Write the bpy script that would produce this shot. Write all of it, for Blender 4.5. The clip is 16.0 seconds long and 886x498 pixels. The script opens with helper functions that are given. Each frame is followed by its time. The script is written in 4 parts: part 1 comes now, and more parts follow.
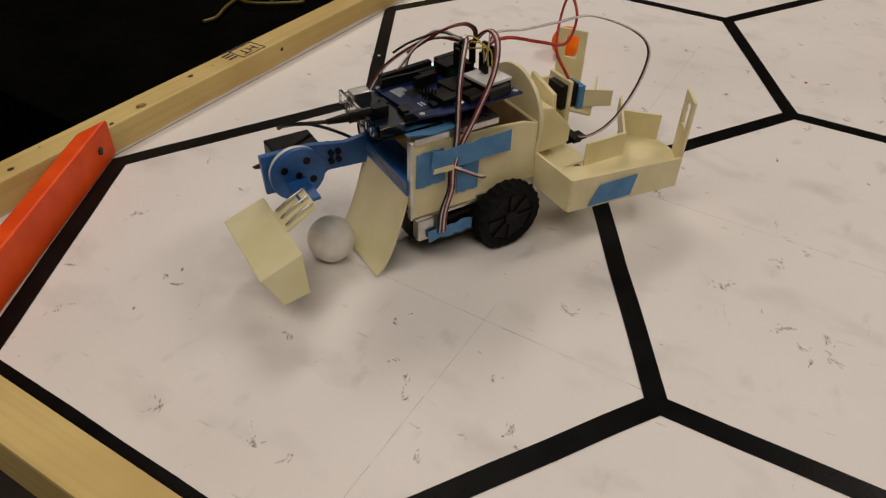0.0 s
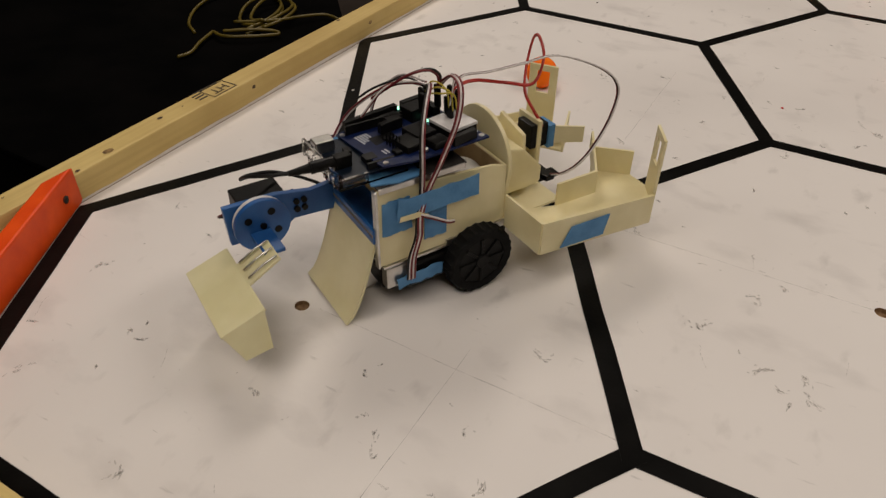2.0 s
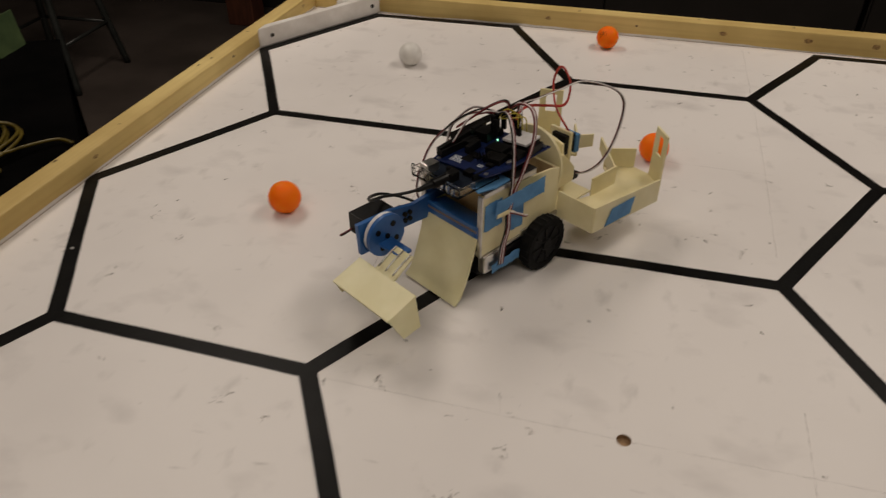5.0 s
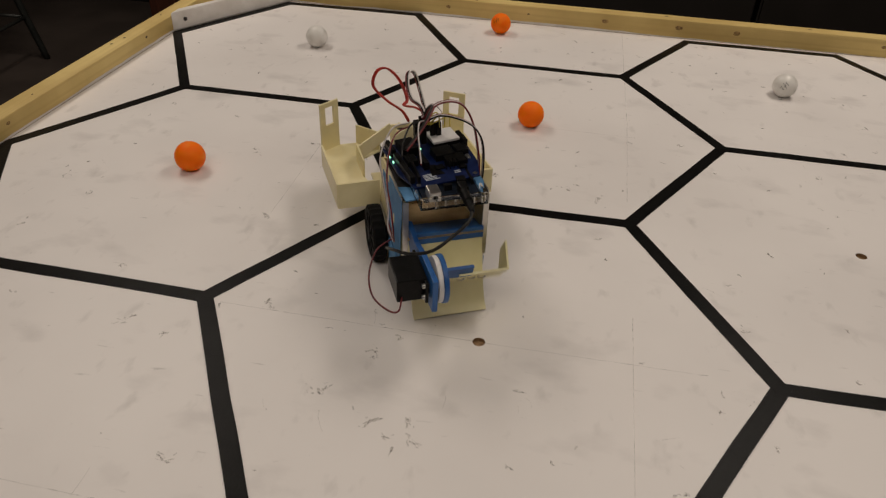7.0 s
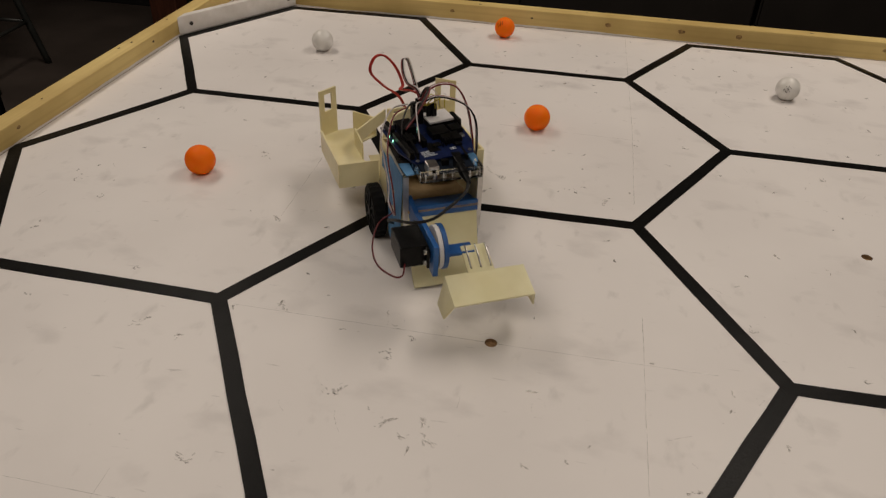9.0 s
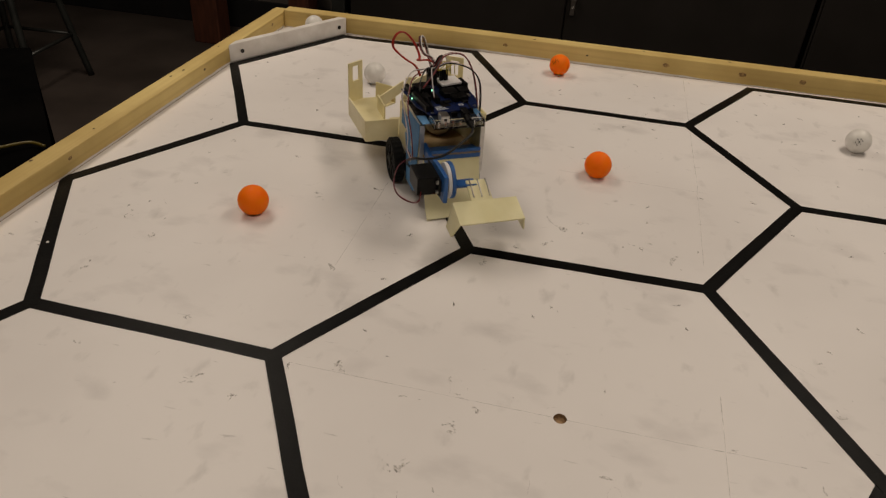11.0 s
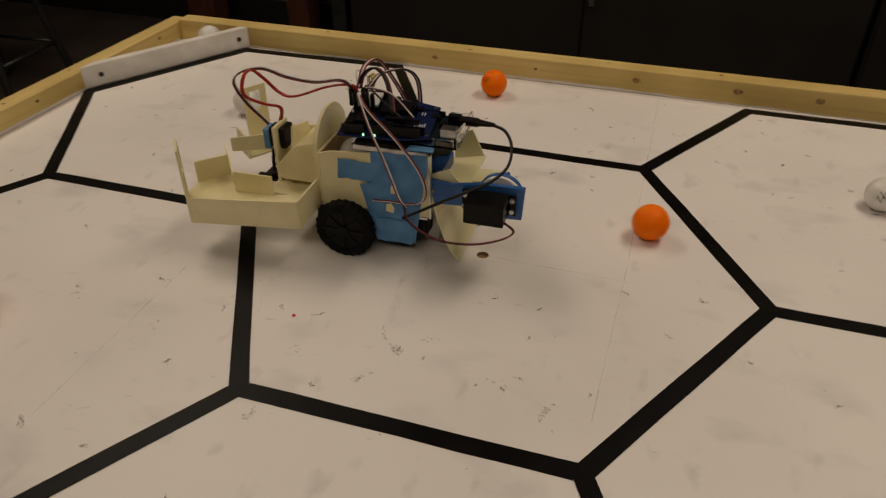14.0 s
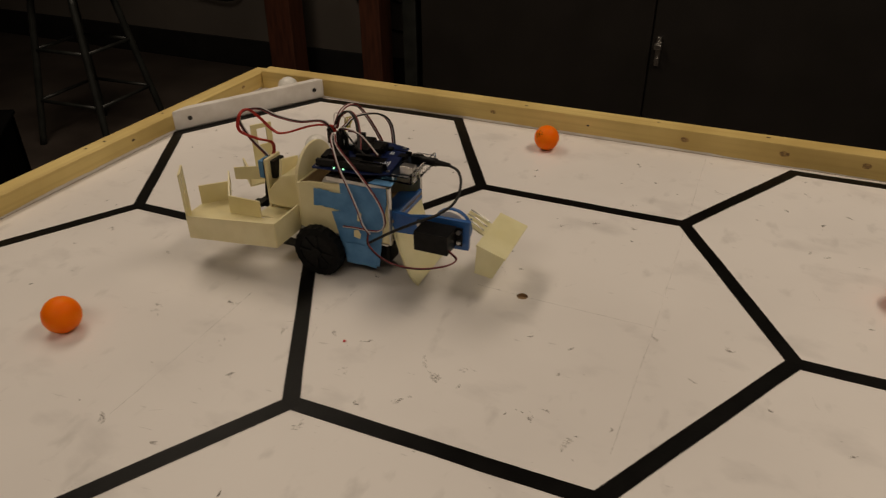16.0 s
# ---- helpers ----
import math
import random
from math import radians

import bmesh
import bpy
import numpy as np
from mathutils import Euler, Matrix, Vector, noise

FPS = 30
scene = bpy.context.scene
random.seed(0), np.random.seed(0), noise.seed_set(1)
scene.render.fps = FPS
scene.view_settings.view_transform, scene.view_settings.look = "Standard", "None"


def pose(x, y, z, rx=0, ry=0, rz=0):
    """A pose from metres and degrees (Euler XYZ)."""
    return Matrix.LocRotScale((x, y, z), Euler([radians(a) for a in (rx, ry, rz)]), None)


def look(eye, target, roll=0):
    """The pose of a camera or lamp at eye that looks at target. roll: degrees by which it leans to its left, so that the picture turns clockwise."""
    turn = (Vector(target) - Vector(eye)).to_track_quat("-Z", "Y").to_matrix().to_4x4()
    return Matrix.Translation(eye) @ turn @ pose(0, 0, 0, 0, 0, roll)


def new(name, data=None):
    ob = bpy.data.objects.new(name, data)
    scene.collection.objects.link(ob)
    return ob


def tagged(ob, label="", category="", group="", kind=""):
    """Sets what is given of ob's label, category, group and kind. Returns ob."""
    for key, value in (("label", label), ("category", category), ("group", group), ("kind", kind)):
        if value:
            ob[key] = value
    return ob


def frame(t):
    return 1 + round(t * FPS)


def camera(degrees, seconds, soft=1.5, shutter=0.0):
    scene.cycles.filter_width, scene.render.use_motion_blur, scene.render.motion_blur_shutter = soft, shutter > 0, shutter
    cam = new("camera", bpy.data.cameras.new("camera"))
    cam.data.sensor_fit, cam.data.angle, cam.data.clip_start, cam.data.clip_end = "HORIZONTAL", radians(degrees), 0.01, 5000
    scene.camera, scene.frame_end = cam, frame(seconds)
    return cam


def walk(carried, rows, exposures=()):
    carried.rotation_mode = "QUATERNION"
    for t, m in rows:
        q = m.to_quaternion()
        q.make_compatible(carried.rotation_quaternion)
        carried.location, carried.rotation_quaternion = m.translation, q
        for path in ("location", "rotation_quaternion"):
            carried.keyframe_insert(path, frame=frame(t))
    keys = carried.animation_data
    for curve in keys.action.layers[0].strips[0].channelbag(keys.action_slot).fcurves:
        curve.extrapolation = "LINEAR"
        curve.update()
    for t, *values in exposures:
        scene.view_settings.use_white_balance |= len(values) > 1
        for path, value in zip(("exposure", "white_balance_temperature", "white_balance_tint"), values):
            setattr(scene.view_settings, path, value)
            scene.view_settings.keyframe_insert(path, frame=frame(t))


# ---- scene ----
cam = camera(63.30, 16.0, 1.25, 0.5)
PATH = [
    (0, (0.3394, -0.9184, 0.4302), (-0.2808, 0.1523, -0.5842), 1.94),
    (0.5, (0.3396, -0.9144, 0.426), (-0.2824, 0.1439, -0.6003), 2.07),
    (1, (0.3398, -0.9102, 0.4337), (-0.2811, 0.1515, -0.5896), 1.94),
    (1.5, (0.336, -0.9028, 0.4328), (-0.2844, 0.1743, -0.5746), 1.63),
    (2, (0.3437, -0.8841, 0.4454), (-0.2757, 0.2089, -0.5453), 0.85),
    (2.5, (0.3393, -0.8739, 0.4544), (-0.2606, 0.2321, -0.5339), 0.71),
    (3, (0.3671, -0.85, 0.4611), (-0.1764, 0.316, -0.4903), 0.27),
    (3.5, (0.3657, -0.8365, 0.4728), (-0.1, 0.3741, -0.464), 0.54),
    (4, (0.3724, -0.8157, 0.4981), (-0.0057, 0.4242, -0.4398), 1.36),
    (4.5, (0.3835, -0.7709, 0.5082), (0.018, 0.4694, -0.4342), 0.39),
    (5, (0.409, -0.719, 0.5206), (0.0673, 0.5284, -0.4214), 0.12),
    (5.2, (0.4276, -0.7007, 0.5233), (0.1157, 0.5553, -0.4175), 0.52),
    (7.3, (0.5093, -0.8508, 0.5165), (0.295, 0.4448, -0.3976), 2.49),
    (7.5, (0.5103, -0.8569, 0.5174), (0.2969, 0.4453, -0.3874), 2.52),
    (8, (0.5092, -0.8519, 0.5188), (0.301, 0.4525, -0.3842), 2.68),
    (8.2, (0.5063, -0.8504, 0.5143), (0.2986, 0.4427, -0.4047), 2.56),
    (10.3, (0.4546, -0.8006, 0.5311), (0.2213, 0.4967, -0.3759), 2.57),
    (10.5, (0.4453, -0.7929, 0.5311), (0.1983, 0.5065, -0.3692), 2.83),
    (11, (0.4306, -0.7904, 0.5371), (0.167, 0.5102, -0.3566), 3.53),
    (11.5, (0.4248, -0.7519, 0.5416), (0.1703, 0.5534, -0.348), 2.31),
    (12, (0.4013, -0.6621, 0.534), (0.1047, 0.6453, -0.3394), 1.38),
    (12.5, (0.4126, -0.562, 0.5251), (0.0473, 0.7046, -0.3818), 0.43),
    (13, (0.4646, -0.4699, 0.5046), (0.1866, 0.8165, -0.4054), 0.58),
    (13.5, (0.5337, -0.3989, 0.4746), (0.2912, 0.8764, -0.4607), 0.40),
    (14, (0.6255, -0.3798, 0.4774), (0.2149, 0.8645, -0.4408), -0.14),
    (14.5, (0.6578, -0.3941, 0.4806), (0.1876, 0.8556, -0.401), -0.31),
    (15, (0.6845, -0.4067, 0.4938), (0.1658, 0.8329, -0.3747), -0.47),
    (15.5, (0.6925, -0.4169, 0.5032), (0.1548, 0.8317, -0.3405), -0.59),
    (16, (0.6672, -0.4292, 0.5054), (0.106, 0.8201, -0.3219), -0.52),
]
walk(cam, [(t, look(eye, target, roll)) for t, eye, target, roll in PATH],
     [(0.0, 0.25, 6400, 10), (1.5, 0.25, 6400, 10), (3.5, 0.2, 6450, 10), (4.8, -0.01, 6500, 10), (7.5, -0.01, 6450, 10), (11.0, -0.02, 6780, 10), (11.5, -0.13, 6980, 10), (12.5, -0.29, 7380, 10), (14.5, -0.29, 7330, 10), (16.0, -0.26, 7290, 10)])

# ---------------------------------------------------------------- light
world = bpy.data.worlds.new("room_dark")
scene.world = world
world.use_nodes = True
world.node_tree.nodes["Background"].inputs[0].default_value = (0.9, 0.78, 0.62, 1)
world.node_tree.nodes["Background"].inputs[1].default_value = 0.02


def ceiling_lamp(x, y, z, sx, sy, watts, spread):
    data = bpy.data.lights.new("ceiling_lamp", "AREA")
    data.shape, data.size, data.size_y, data.energy = "RECTANGLE", sx, sy, watts
    data.color, data.spread = (0.98, 0.86, 0.735), radians(spread)
    new("ceiling_lamp", data).matrix_world = pose(x, y, z)


ceiling_lamp(-0.9, 0.9, 1.85, 0.4, 1.4, 16.0, 160)
ceiling_lamp(1.3, 0.9, 1.85, 0.4, 1.4, 16.2, 160)
ceiling_lamp(0.5, -1.5, 1.85, 2.2, 0.6, 18.5, 170)


# ---------------------------------------------------------------- materials
def material(name, color, rough=0.5, metal=0.0, spec=0.5):
    m = bpy.data.materials.new(name)
    m.use_nodes = True
    b = m.node_tree.nodes["Principled BSDF"]
    b.inputs["Base Color"].default_value = (*color, 1)
    b.inputs["Roughness"].default_value = rough
    b.inputs["Metallic"].default_value = metal
    b.inputs["Specular IOR Level"].default_value = spec
    return m


def varied(name, dark, light, scale, rough=0.5, bump=0.0, bump_scale=400.0, stretch=(1, 1, 1), metal=0.0, spec=0.5, detail=5.0):
    """A surface whose colour wanders between two tones, with a fine relief."""
    m = material(name, light, rough, metal, spec)
    n, l = m.node_tree.nodes, m.node_tree.links
    b = n["Principled BSDF"]
    co, mp = n.new("ShaderNodeTexCoord"), n.new("ShaderNodeMapping")
    mp.inputs["Scale"].default_value = stretch
    l.new(co.outputs["Object"], mp.inputs["Vector"])
    t = n.new("ShaderNodeTexNoise")
    t.inputs["Scale"].default_value, t.inputs["Detail"].default_value = scale, detail
    l.new(mp.outputs["Vector"], t.inputs["Vector"])
    r = n.new("ShaderNodeValToRGB")
    r.color_ramp.elements[0].position, r.color_ramp.elements[1].position = 0.36, 0.66
    r.color_ramp.elements[0].color, r.color_ramp.elements[1].color = (*dark, 1), (*light, 1)
    l.new(t.outputs["Fac"], r.inputs["Fac"])
    l.new(r.outputs["Color"], b.inputs["Base Color"])
    if bump:
        f, k = n.new("ShaderNodeTexNoise"), n.new("ShaderNodeBump")
        f.inputs["Scale"].default_value, f.inputs["Detail"].default_value = bump_scale, 4
        l.new(mp.outputs["Vector"], f.inputs["Vector"])
        k.inputs["Strength"].default_value, k.inputs["Distance"].default_value = bump, 0.001
        l.new(f.outputs["Fac"], k.inputs["Height"])
        l.new(k.outputs["Normal"], b.inputs["Normal"])
    return m


def printed(name, dark, light, rough=0.42, lines=1800.0):
    """3D-printed plastic: faint horizontal layer lines and a blotchy tone."""
    m = varied(name, dark, light, 22, rough)
    n, l = m.node_tree.nodes, m.node_tree.links
    b = n["Principled BSDF"]
    w, k = n.new("ShaderNodeTexWave"), n.new("ShaderNodeBump")
    w.bands_direction = "Z"
    w.inputs["Scale"].default_value, w.inputs["Distortion"].default_value = lines / 6.3, 0.4
    l.new(n["Texture Coordinate"].outputs["Object"], w.inputs["Vector"])
    k.inputs["Strength"].default_value, k.inputs["Distance"].default_value = 0.04, 0.0002
    l.new(w.outputs["Fac"], k.inputs["Height"])
    l.new(k.outputs["Normal"], b.inputs["Normal"])
    b.inputs["Subsurface Weight"].default_value = 0.06
    b.inputs["Subsurface Radius"].default_value = (0.004, 0.003, 0.0015)
    return m


def board_paint():
    """White-painted hardboard with faint grey smears and small scuffs."""
    m = material("board_paint", (0.78, 0.75, 0.73), 0.5)
    n, l = m.node_tree.nodes, m.node_tree.links
    b = n["Principled BSDF"]
    co = n.new("ShaderNodeTexCoord")

    def noise_fac(scale, detail, lo, hi, stretch, turn):
        mp, t, r = n.new("ShaderNodeMapping"), n.new("ShaderNodeTexNoise"), n.new("ShaderNodeMapRange")
        mp.inputs["Scale"].default_value, mp.inputs["Rotation"].default_value = stretch, (0, 0, radians(turn))
        l.new(co.outputs["Object"], mp.inputs["Vector"])
        t.inputs["Scale"].default_value, t.inputs["Detail"].default_value = scale, detail
        l.new(mp.outputs["Vector"], t.inputs["Vector"])
        r.inputs["From Min"].default_value, r.inputs["From Max"].default_value = lo, hi
        l.new(t.outputs["Fac"], r.inputs["Value"])
        return r.outputs["Result"]

    color = None
    for fac, tone, amount in (
        (noise_fac(3.2, 4, 0.42, 0.75, (1, 1, 1), 0), (0.58, 0.545, 0.53), 0.40),
        (noise_fac(11, 9, 0.56, 0.78, (1, 1.6, 1), 35), (0.45, 0.42, 0.41), 0.48),
        (noise_fac(18, 9, 0.62, 0.76, (1.8, 1, 1), 65), (0.42, 0.395, 0.38), 0.42),
        (noise_fac(30, 6, 0.69, 0.76, (1, 5, 1), -20), (0.30, 0.28, 0.27), 0.42),
        (noise_fac(90, 2, 0.76, 0.80, (1, 1.5, 1), 12), (0.16, 0.14, 0.13), 0.6),
    ):
        mul, mix = n.new("ShaderNodeMath"), n.new("ShaderNodeMix")
        mul.operation, mul.inputs[1].default_value, mul.use_clamp = "MULTIPLY", amount, True
        l.new(fac, mul.inputs[0])
        mix.data_type = "RGBA"
        l.new(mul.outputs[0], mix.inputs["Factor"])
        if color is None:
            mix.inputs["A"].default_value = (0.79, 0.755, 0.735, 1)
        else:
            l.new(color, mix.inputs["A"])
        mix.inputs["B"].default_value = (*tone, 1)
        color = mix.outputs["Result"]
    l.new(color, b.inputs["Base Color"])
    t, k = n.new("ShaderNodeTexNoise"), n.new("ShaderNodeBump")
    t.inputs["Scale"].default_value = 160
    l.new(co.outputs["Object"], t.inputs["Vector"])
    k.inputs["Strength"].default_value, k.inputs["Distance"].default_value = 0.08, 0.001
    l.new(t.outputs["Fac"], k.inputs["Height"])
    l.new(k.outputs["Normal"], b.inputs["Normal"])
    return m


def pine():
    m = varied("pine", (0.5100, 0.3600, 0.1180), (0.7300, 0.5600, 0.2200), 5, 0.6, 0.15, 260, (1, 1, 1))
    n, l = m.node_tree.nodes, m.node_tree.links
    b, co = n["Principled BSDF"], n["Texture Coordinate"]
    mp, w, mix = n.new("ShaderNodeMapping"), n.new("ShaderNodeTexNoise"), n.new("ShaderNodeMix")
    mp.inputs["Scale"].default_value = (1.2, 60, 60)
    l.new(co.outputs["Object"], mp.inputs["Vector"])
    l.new(mp.outputs["Vector"], w.inputs["Vector"])
    w.inputs["Scale"].default_value, w.inputs["Detail"].default_value = 2.2, 4
    r = n.new("ShaderNodeMapRange")
    r.inputs["From Min"].default_value, r.inputs["From Max"].default_value, r.inputs["To Max"].default_value = 0.45, 0.7, 0.4
    l.new(w.outputs["Fac"], r.inputs["Value"])
    mix.data_type = "RGBA"
    l.new(r.outputs["Result"], mix.inputs["Factor"])
    old = b.inputs["Base Color"].links[0].from_socket
    l.new(old, mix.inputs["A"])
    mix.inputs["B"].default_value = (0.46, 0.30, 0.10, 1)
    l.new(mix.outputs["Result"], b.inputs["Base Color"])
    return m


PAINT = board_paint()
PINE = pine()
KNOT = varied("pine_knot", (0.12, 0.066, 0.024), (0.42, 0.26, 0.09), 220, 0.6)
NAIL_HOLE = varied("nail_hole", (0.03, 0.018, 0.010), (0.10, 0.055, 0.022), 200, 0.7)
TAPE = varied("black_tape", (0.0028, 0.0026, 0.0025), (0.0060, 0.0056, 0.0053), 30, 0.36, 0.25, 420, spec=0.09)
BARE = varied("bare_hardboard", (0.20, 0.115, 0.055), (0.34, 0.215, 0.11), 300, 0.8)
PENCIL = varied("pencil_line", (0.34, 0.315, 0.30), (0.62, 0.59, 0.57), 60, 0.6)
SCUFF = varied("scuff", (0.26, 0.24, 0.22), (0.50, 0.47, 0.44), 120, 0.6)
ORANGE_PAINT = varied("orange_paint", (0.78, 0.070, 0.006), (0.92, 0.105, 0.010), 30, 0.42, 0.2, 90, spec=0.25)
WHITE_PAINT = varied("white_paint", (0.66, 0.62, 0.58), (0.80, 0.77, 0.74), 26, 0.5, 0.15, 90)
CREAM = printed("cream_print", (0.70, 0.62, 0.355), (0.80, 0.725, 0.465))
CREAM_OLD = printed("cream_print_scoop", (0.70, 0.645, 0.375), (0.78, 0.73, 0.47))
BLUE_PRINT = printed("blue_print", (0.014, 0.080, 0.27), (0.030, 0.140, 0.41), 0.38)
BLUE_TAPE = varied("masking_tape", (0.060, 0.19, 0.39), (0.095, 0.26, 0.49), 60, 0.65, 0.3, 300)
TAN = varied("cardboard", (0.36, 0.245, 0.115), (0.50, 0.35, 0.18), 40, 0.8)
STEEL = varied("sheet_steel", (0.50, 0.48, 0.46), (0.68, 0.66, 0.63), 80, 0.3, metal=1.0)
GUNMETAL = varied("dark_plate", (0.025, 0.022, 0.021), (0.05, 0.045, 0.042), 60, 0.25, spec=0.25)
BLACK = varied("black_plastic", (0.003, 0.003, 0.003), (0.007, 0.0065, 0.0065), 120, 0.38, 0.1, 500, spec=0.15)
RUBBER = varied("tyre_rubber", (0.003, 0.003, 0.003), (0.007, 0.007, 0.007), 160, 0.7, 0.2, 700, spec=0.12)
HUB = varied("wheel_hub", (0.003, 0.003, 0.003), (0.007, 0.007, 0.007), 120, 0.5, spec=0.15)
PCB = varied("blue_circuit_board", (0.0035, 0.009, 0.046), (0.006, 0.016, 0.075), 120, 0.4, spec=0.22)
PCB_DARK = varied("dark_circuit_board", (0.003, 0.006, 0.012), (0.006, 0.011, 0.022), 120, 0.4, spec=0.22)
SILK = material("silkscreen", (0.55, 0.58, 0.62), 0.5)
WHITE_PLASTIC = varied("white_plastic", (0.68, 0.66, 0.66), (0.78, 0.77, 0.77), 90, 0.45)
GOLD = varied("brass_pin", (0.6, 0.42, 0.16), (0.75, 0.55, 0.24), 200, 0.3, metal=1.0)
RED_WIRE = varied("red_wire", (0.34, 0.016, 0.012), (0.52, 0.034, 0.022), 150, 0.45)
MAROON_WIRE = varied("maroon_wire", (0.10, 0.010, 0.014), (0.20, 0.020, 0.024), 150, 0.45)
BLACK_WIRE = varied("black_wire", (0.009, 0.009, 0.009), (0.018, 0.017, 0.017), 150, 0.45, spec=0.25)
WHITE_WIRE = varied("white_wire", (0.55, 0.50, 0.50), (0.72, 0.68, 0.67), 150, 0.45)
YELLOW_WIRE = varied("yellow_wire", (0.45, 0.36, 0.03), (0.6, 0.5, 0.06), 150, 0.45)
ORANGE_BALL = varied("orange_ball", (1.0, 0.175, 0.003), (1.0, 0.20, 0.005), 40, 0.5, 0.05, 500, spec=0.15)
ORANGE_BALL.node_tree.nodes["Principled BSDF"].inputs["Subsurface Weight"].default_value = 0.5
ORANGE_BALL.node_tree.nodes["Principled BSDF"].inputs["Subsurface Radius"].default_value = (0.02, 0.006, 0.001)
ORANGE_BALL.node_tree.nodes["Principled BSDF"].inputs["Subsurface Scale"].default_value = 0.6
WHITE_BALL = varied("white_ball", (0.68, 0.66, 0.62), (0.80, 0.78, 0.75), 60, 0.4, 0.08, 500)
def worn_through(m, scale, low, high, most):
    """Lets what lies below show through a thin deposit, in fine patches."""
    n, l = m.node_tree.nodes, m.node_tree.links
    t, r = n.new("ShaderNodeTexNoise"), n.new("ShaderNodeMapRange")
    t.inputs["Scale"].default_value, t.inputs["Detail"].default_value = scale, 4
    l.new(n["Texture Coordinate"].outputs["Object"], t.inputs["Vector"])
    r.inputs["From Min"].default_value, r.inputs["From Max"].default_value, r.inputs["To Max"].default_value = low, high, most
    l.new(t.outputs["Fac"], r.inputs["Value"])
    l.new(r.outputs["Result"], n["Principled BSDF"].inputs["Alpha"])


worn_through(SCUFF, 420, 0.30, 0.72, 0.46)
worn_through(PENCIL, 130, 0.30, 0.70, 0.52)
GREEN_LED = material("green_led", (0.1, 0.8, 0.3), 0.3)
GREEN_LED.node_tree.nodes["Principled BSDF"].inputs["Emission Color"].default_value = (0.35, 1.0, 0.6, 1)
GREEN_LED.node_tree.nodes["Principled BSDF"].inputs["Emission Strength"].default_value = 2.0
ACRYLIC = material("clear_acrylic", (0.97, 0.97, 0.96), 0.03)
ACRYLIC.node_tree.nodes["Principled BSDF"].inputs["Transmission Weight"].default_value = 1.0
ACRYLIC.node_tree.nodes["Principled BSDF"].inputs["IOR"].default_value = 1.3
CLOTH = varied("black_cloth", (0.0008, 0.0008, 0.0008), (0.0024, 0.0021, 0.0020), 12, 0.95, 0.2, 300, spec=0.03)
CARPET = varied("floor_tiles", (0.0391, 0.0296, 0.0244), (0.0739, 0.0574, 0.0487), 3, 0.55, 0.1, 60)
WALL = varied("grey_wall", (0.0990, 0.0845, 0.0726), (0.1320, 0.1135, 0.0990), 2.5, 0.8, 0.1, 80)
BASE = varied("black_baseboard", (0.006, 0.006, 0.006), (0.012, 0.011, 0.011), 10, 0.6)
CABINET = varied("dark_cabinet", (0.0187, 0.0158, 0.0137), (0.0259, 0.0216, 0.0194), 4, 0.5, spec=0.3)
REDWOOD = varied("reddish_wood", (0.0546, 0.0168, 0.0084), (0.0966, 0.0302, 0.0151), 8, 0.55, 0.1, 120, (8, 8, 1))
STOOL_METAL = varied("grey_stool_metal", (0.0150, 0.0165, 0.0150), (0.0280, 0.0295, 0.0270), 15, 0.4)
CABLE_YELLOW = varied("yellow_cable", (0.075, 0.053, 0.002), (0.120, 0.086, 0.006), 40, 0.45)
CHALK_RED = material("red_speck", (0.55, 0.02, 0.03), 0.6)
GREEN_CARD = varied("green_card", (0.05, 0.09, 0.03), (0.09, 0.14, 0.05), 20, 0.8)
TITLE = varied("title_ink", (0.10, 0.10, 0.095), (0.17, 0.165, 0.16), 60, 0.7)
STRIPE = varied("red_stripe", (0.06, 0.008, 0.006), (0.10, 0.014, 0.010), 40, 0.7)
ORANGE_CARD = varied("orange_card", (0.16, 0.045, 0.02), (0.24, 0.075, 0.03), 20, 0.8)


# ---------------------------------------------------------------- mesh helpers
def part(name, bm, mat, parent=None, label="", smooth=False):
    bmesh.ops.recalc_face_normals(bm, faces=bm.faces)
    me = bpy.data.meshes.new(name)
    bm.to_mesh(me)
    bm.free()
    me.materials.append(mat)
    if smooth:
        me.shade_smooth()
    ob = new(name, me)
    ob.parent = parent
    return tagged(ob, label) if label else ob


def box(x0, x1, y0, y1, z0, z1, bevel=0.0, bm=None, m=None):
    bm = bm or bmesh.new()
    made = bmesh.ops.create_cube(bm, size=1)["verts"]
    for v in made:
        v.co = Vector((x0 if v.co.x < 0 else x1, y0 if v.co.y < 0 else y1, z0 if v.co.z < 0 else z1))
    if bevel:
        edges = list({e for v in made for e in v.link_edges})
        out = bmesh.ops.bevel(bm, geom=edges, offset=bevel, segments=2, affect="EDGES", profile=0.6)
        made = list({v for f in out["faces"] for v in f.verts} | {v for v in made if v.is_valid})
    if m is not None:
        bmesh.ops.transform(bm, matrix=m, verts=made)
    return bm


def prism(points, offset, bm=None):
    """The outline of points, given thickness by the vector offset."""
    bm = bm or bmesh.new()
    offset = Vector(offset)
    a = [bm.verts.new(Vector(p)) for p in points]
    b = [bm.verts.new(Vector(p) + offset) for p in points]
    bm.faces.new(a)
    bm.faces.new(b[::-1])
    for i in range(len(a)):
        j = (i + 1) % len(a)
        bm.faces.new((a[i], a[j], b[j], b[i]))
    return bm


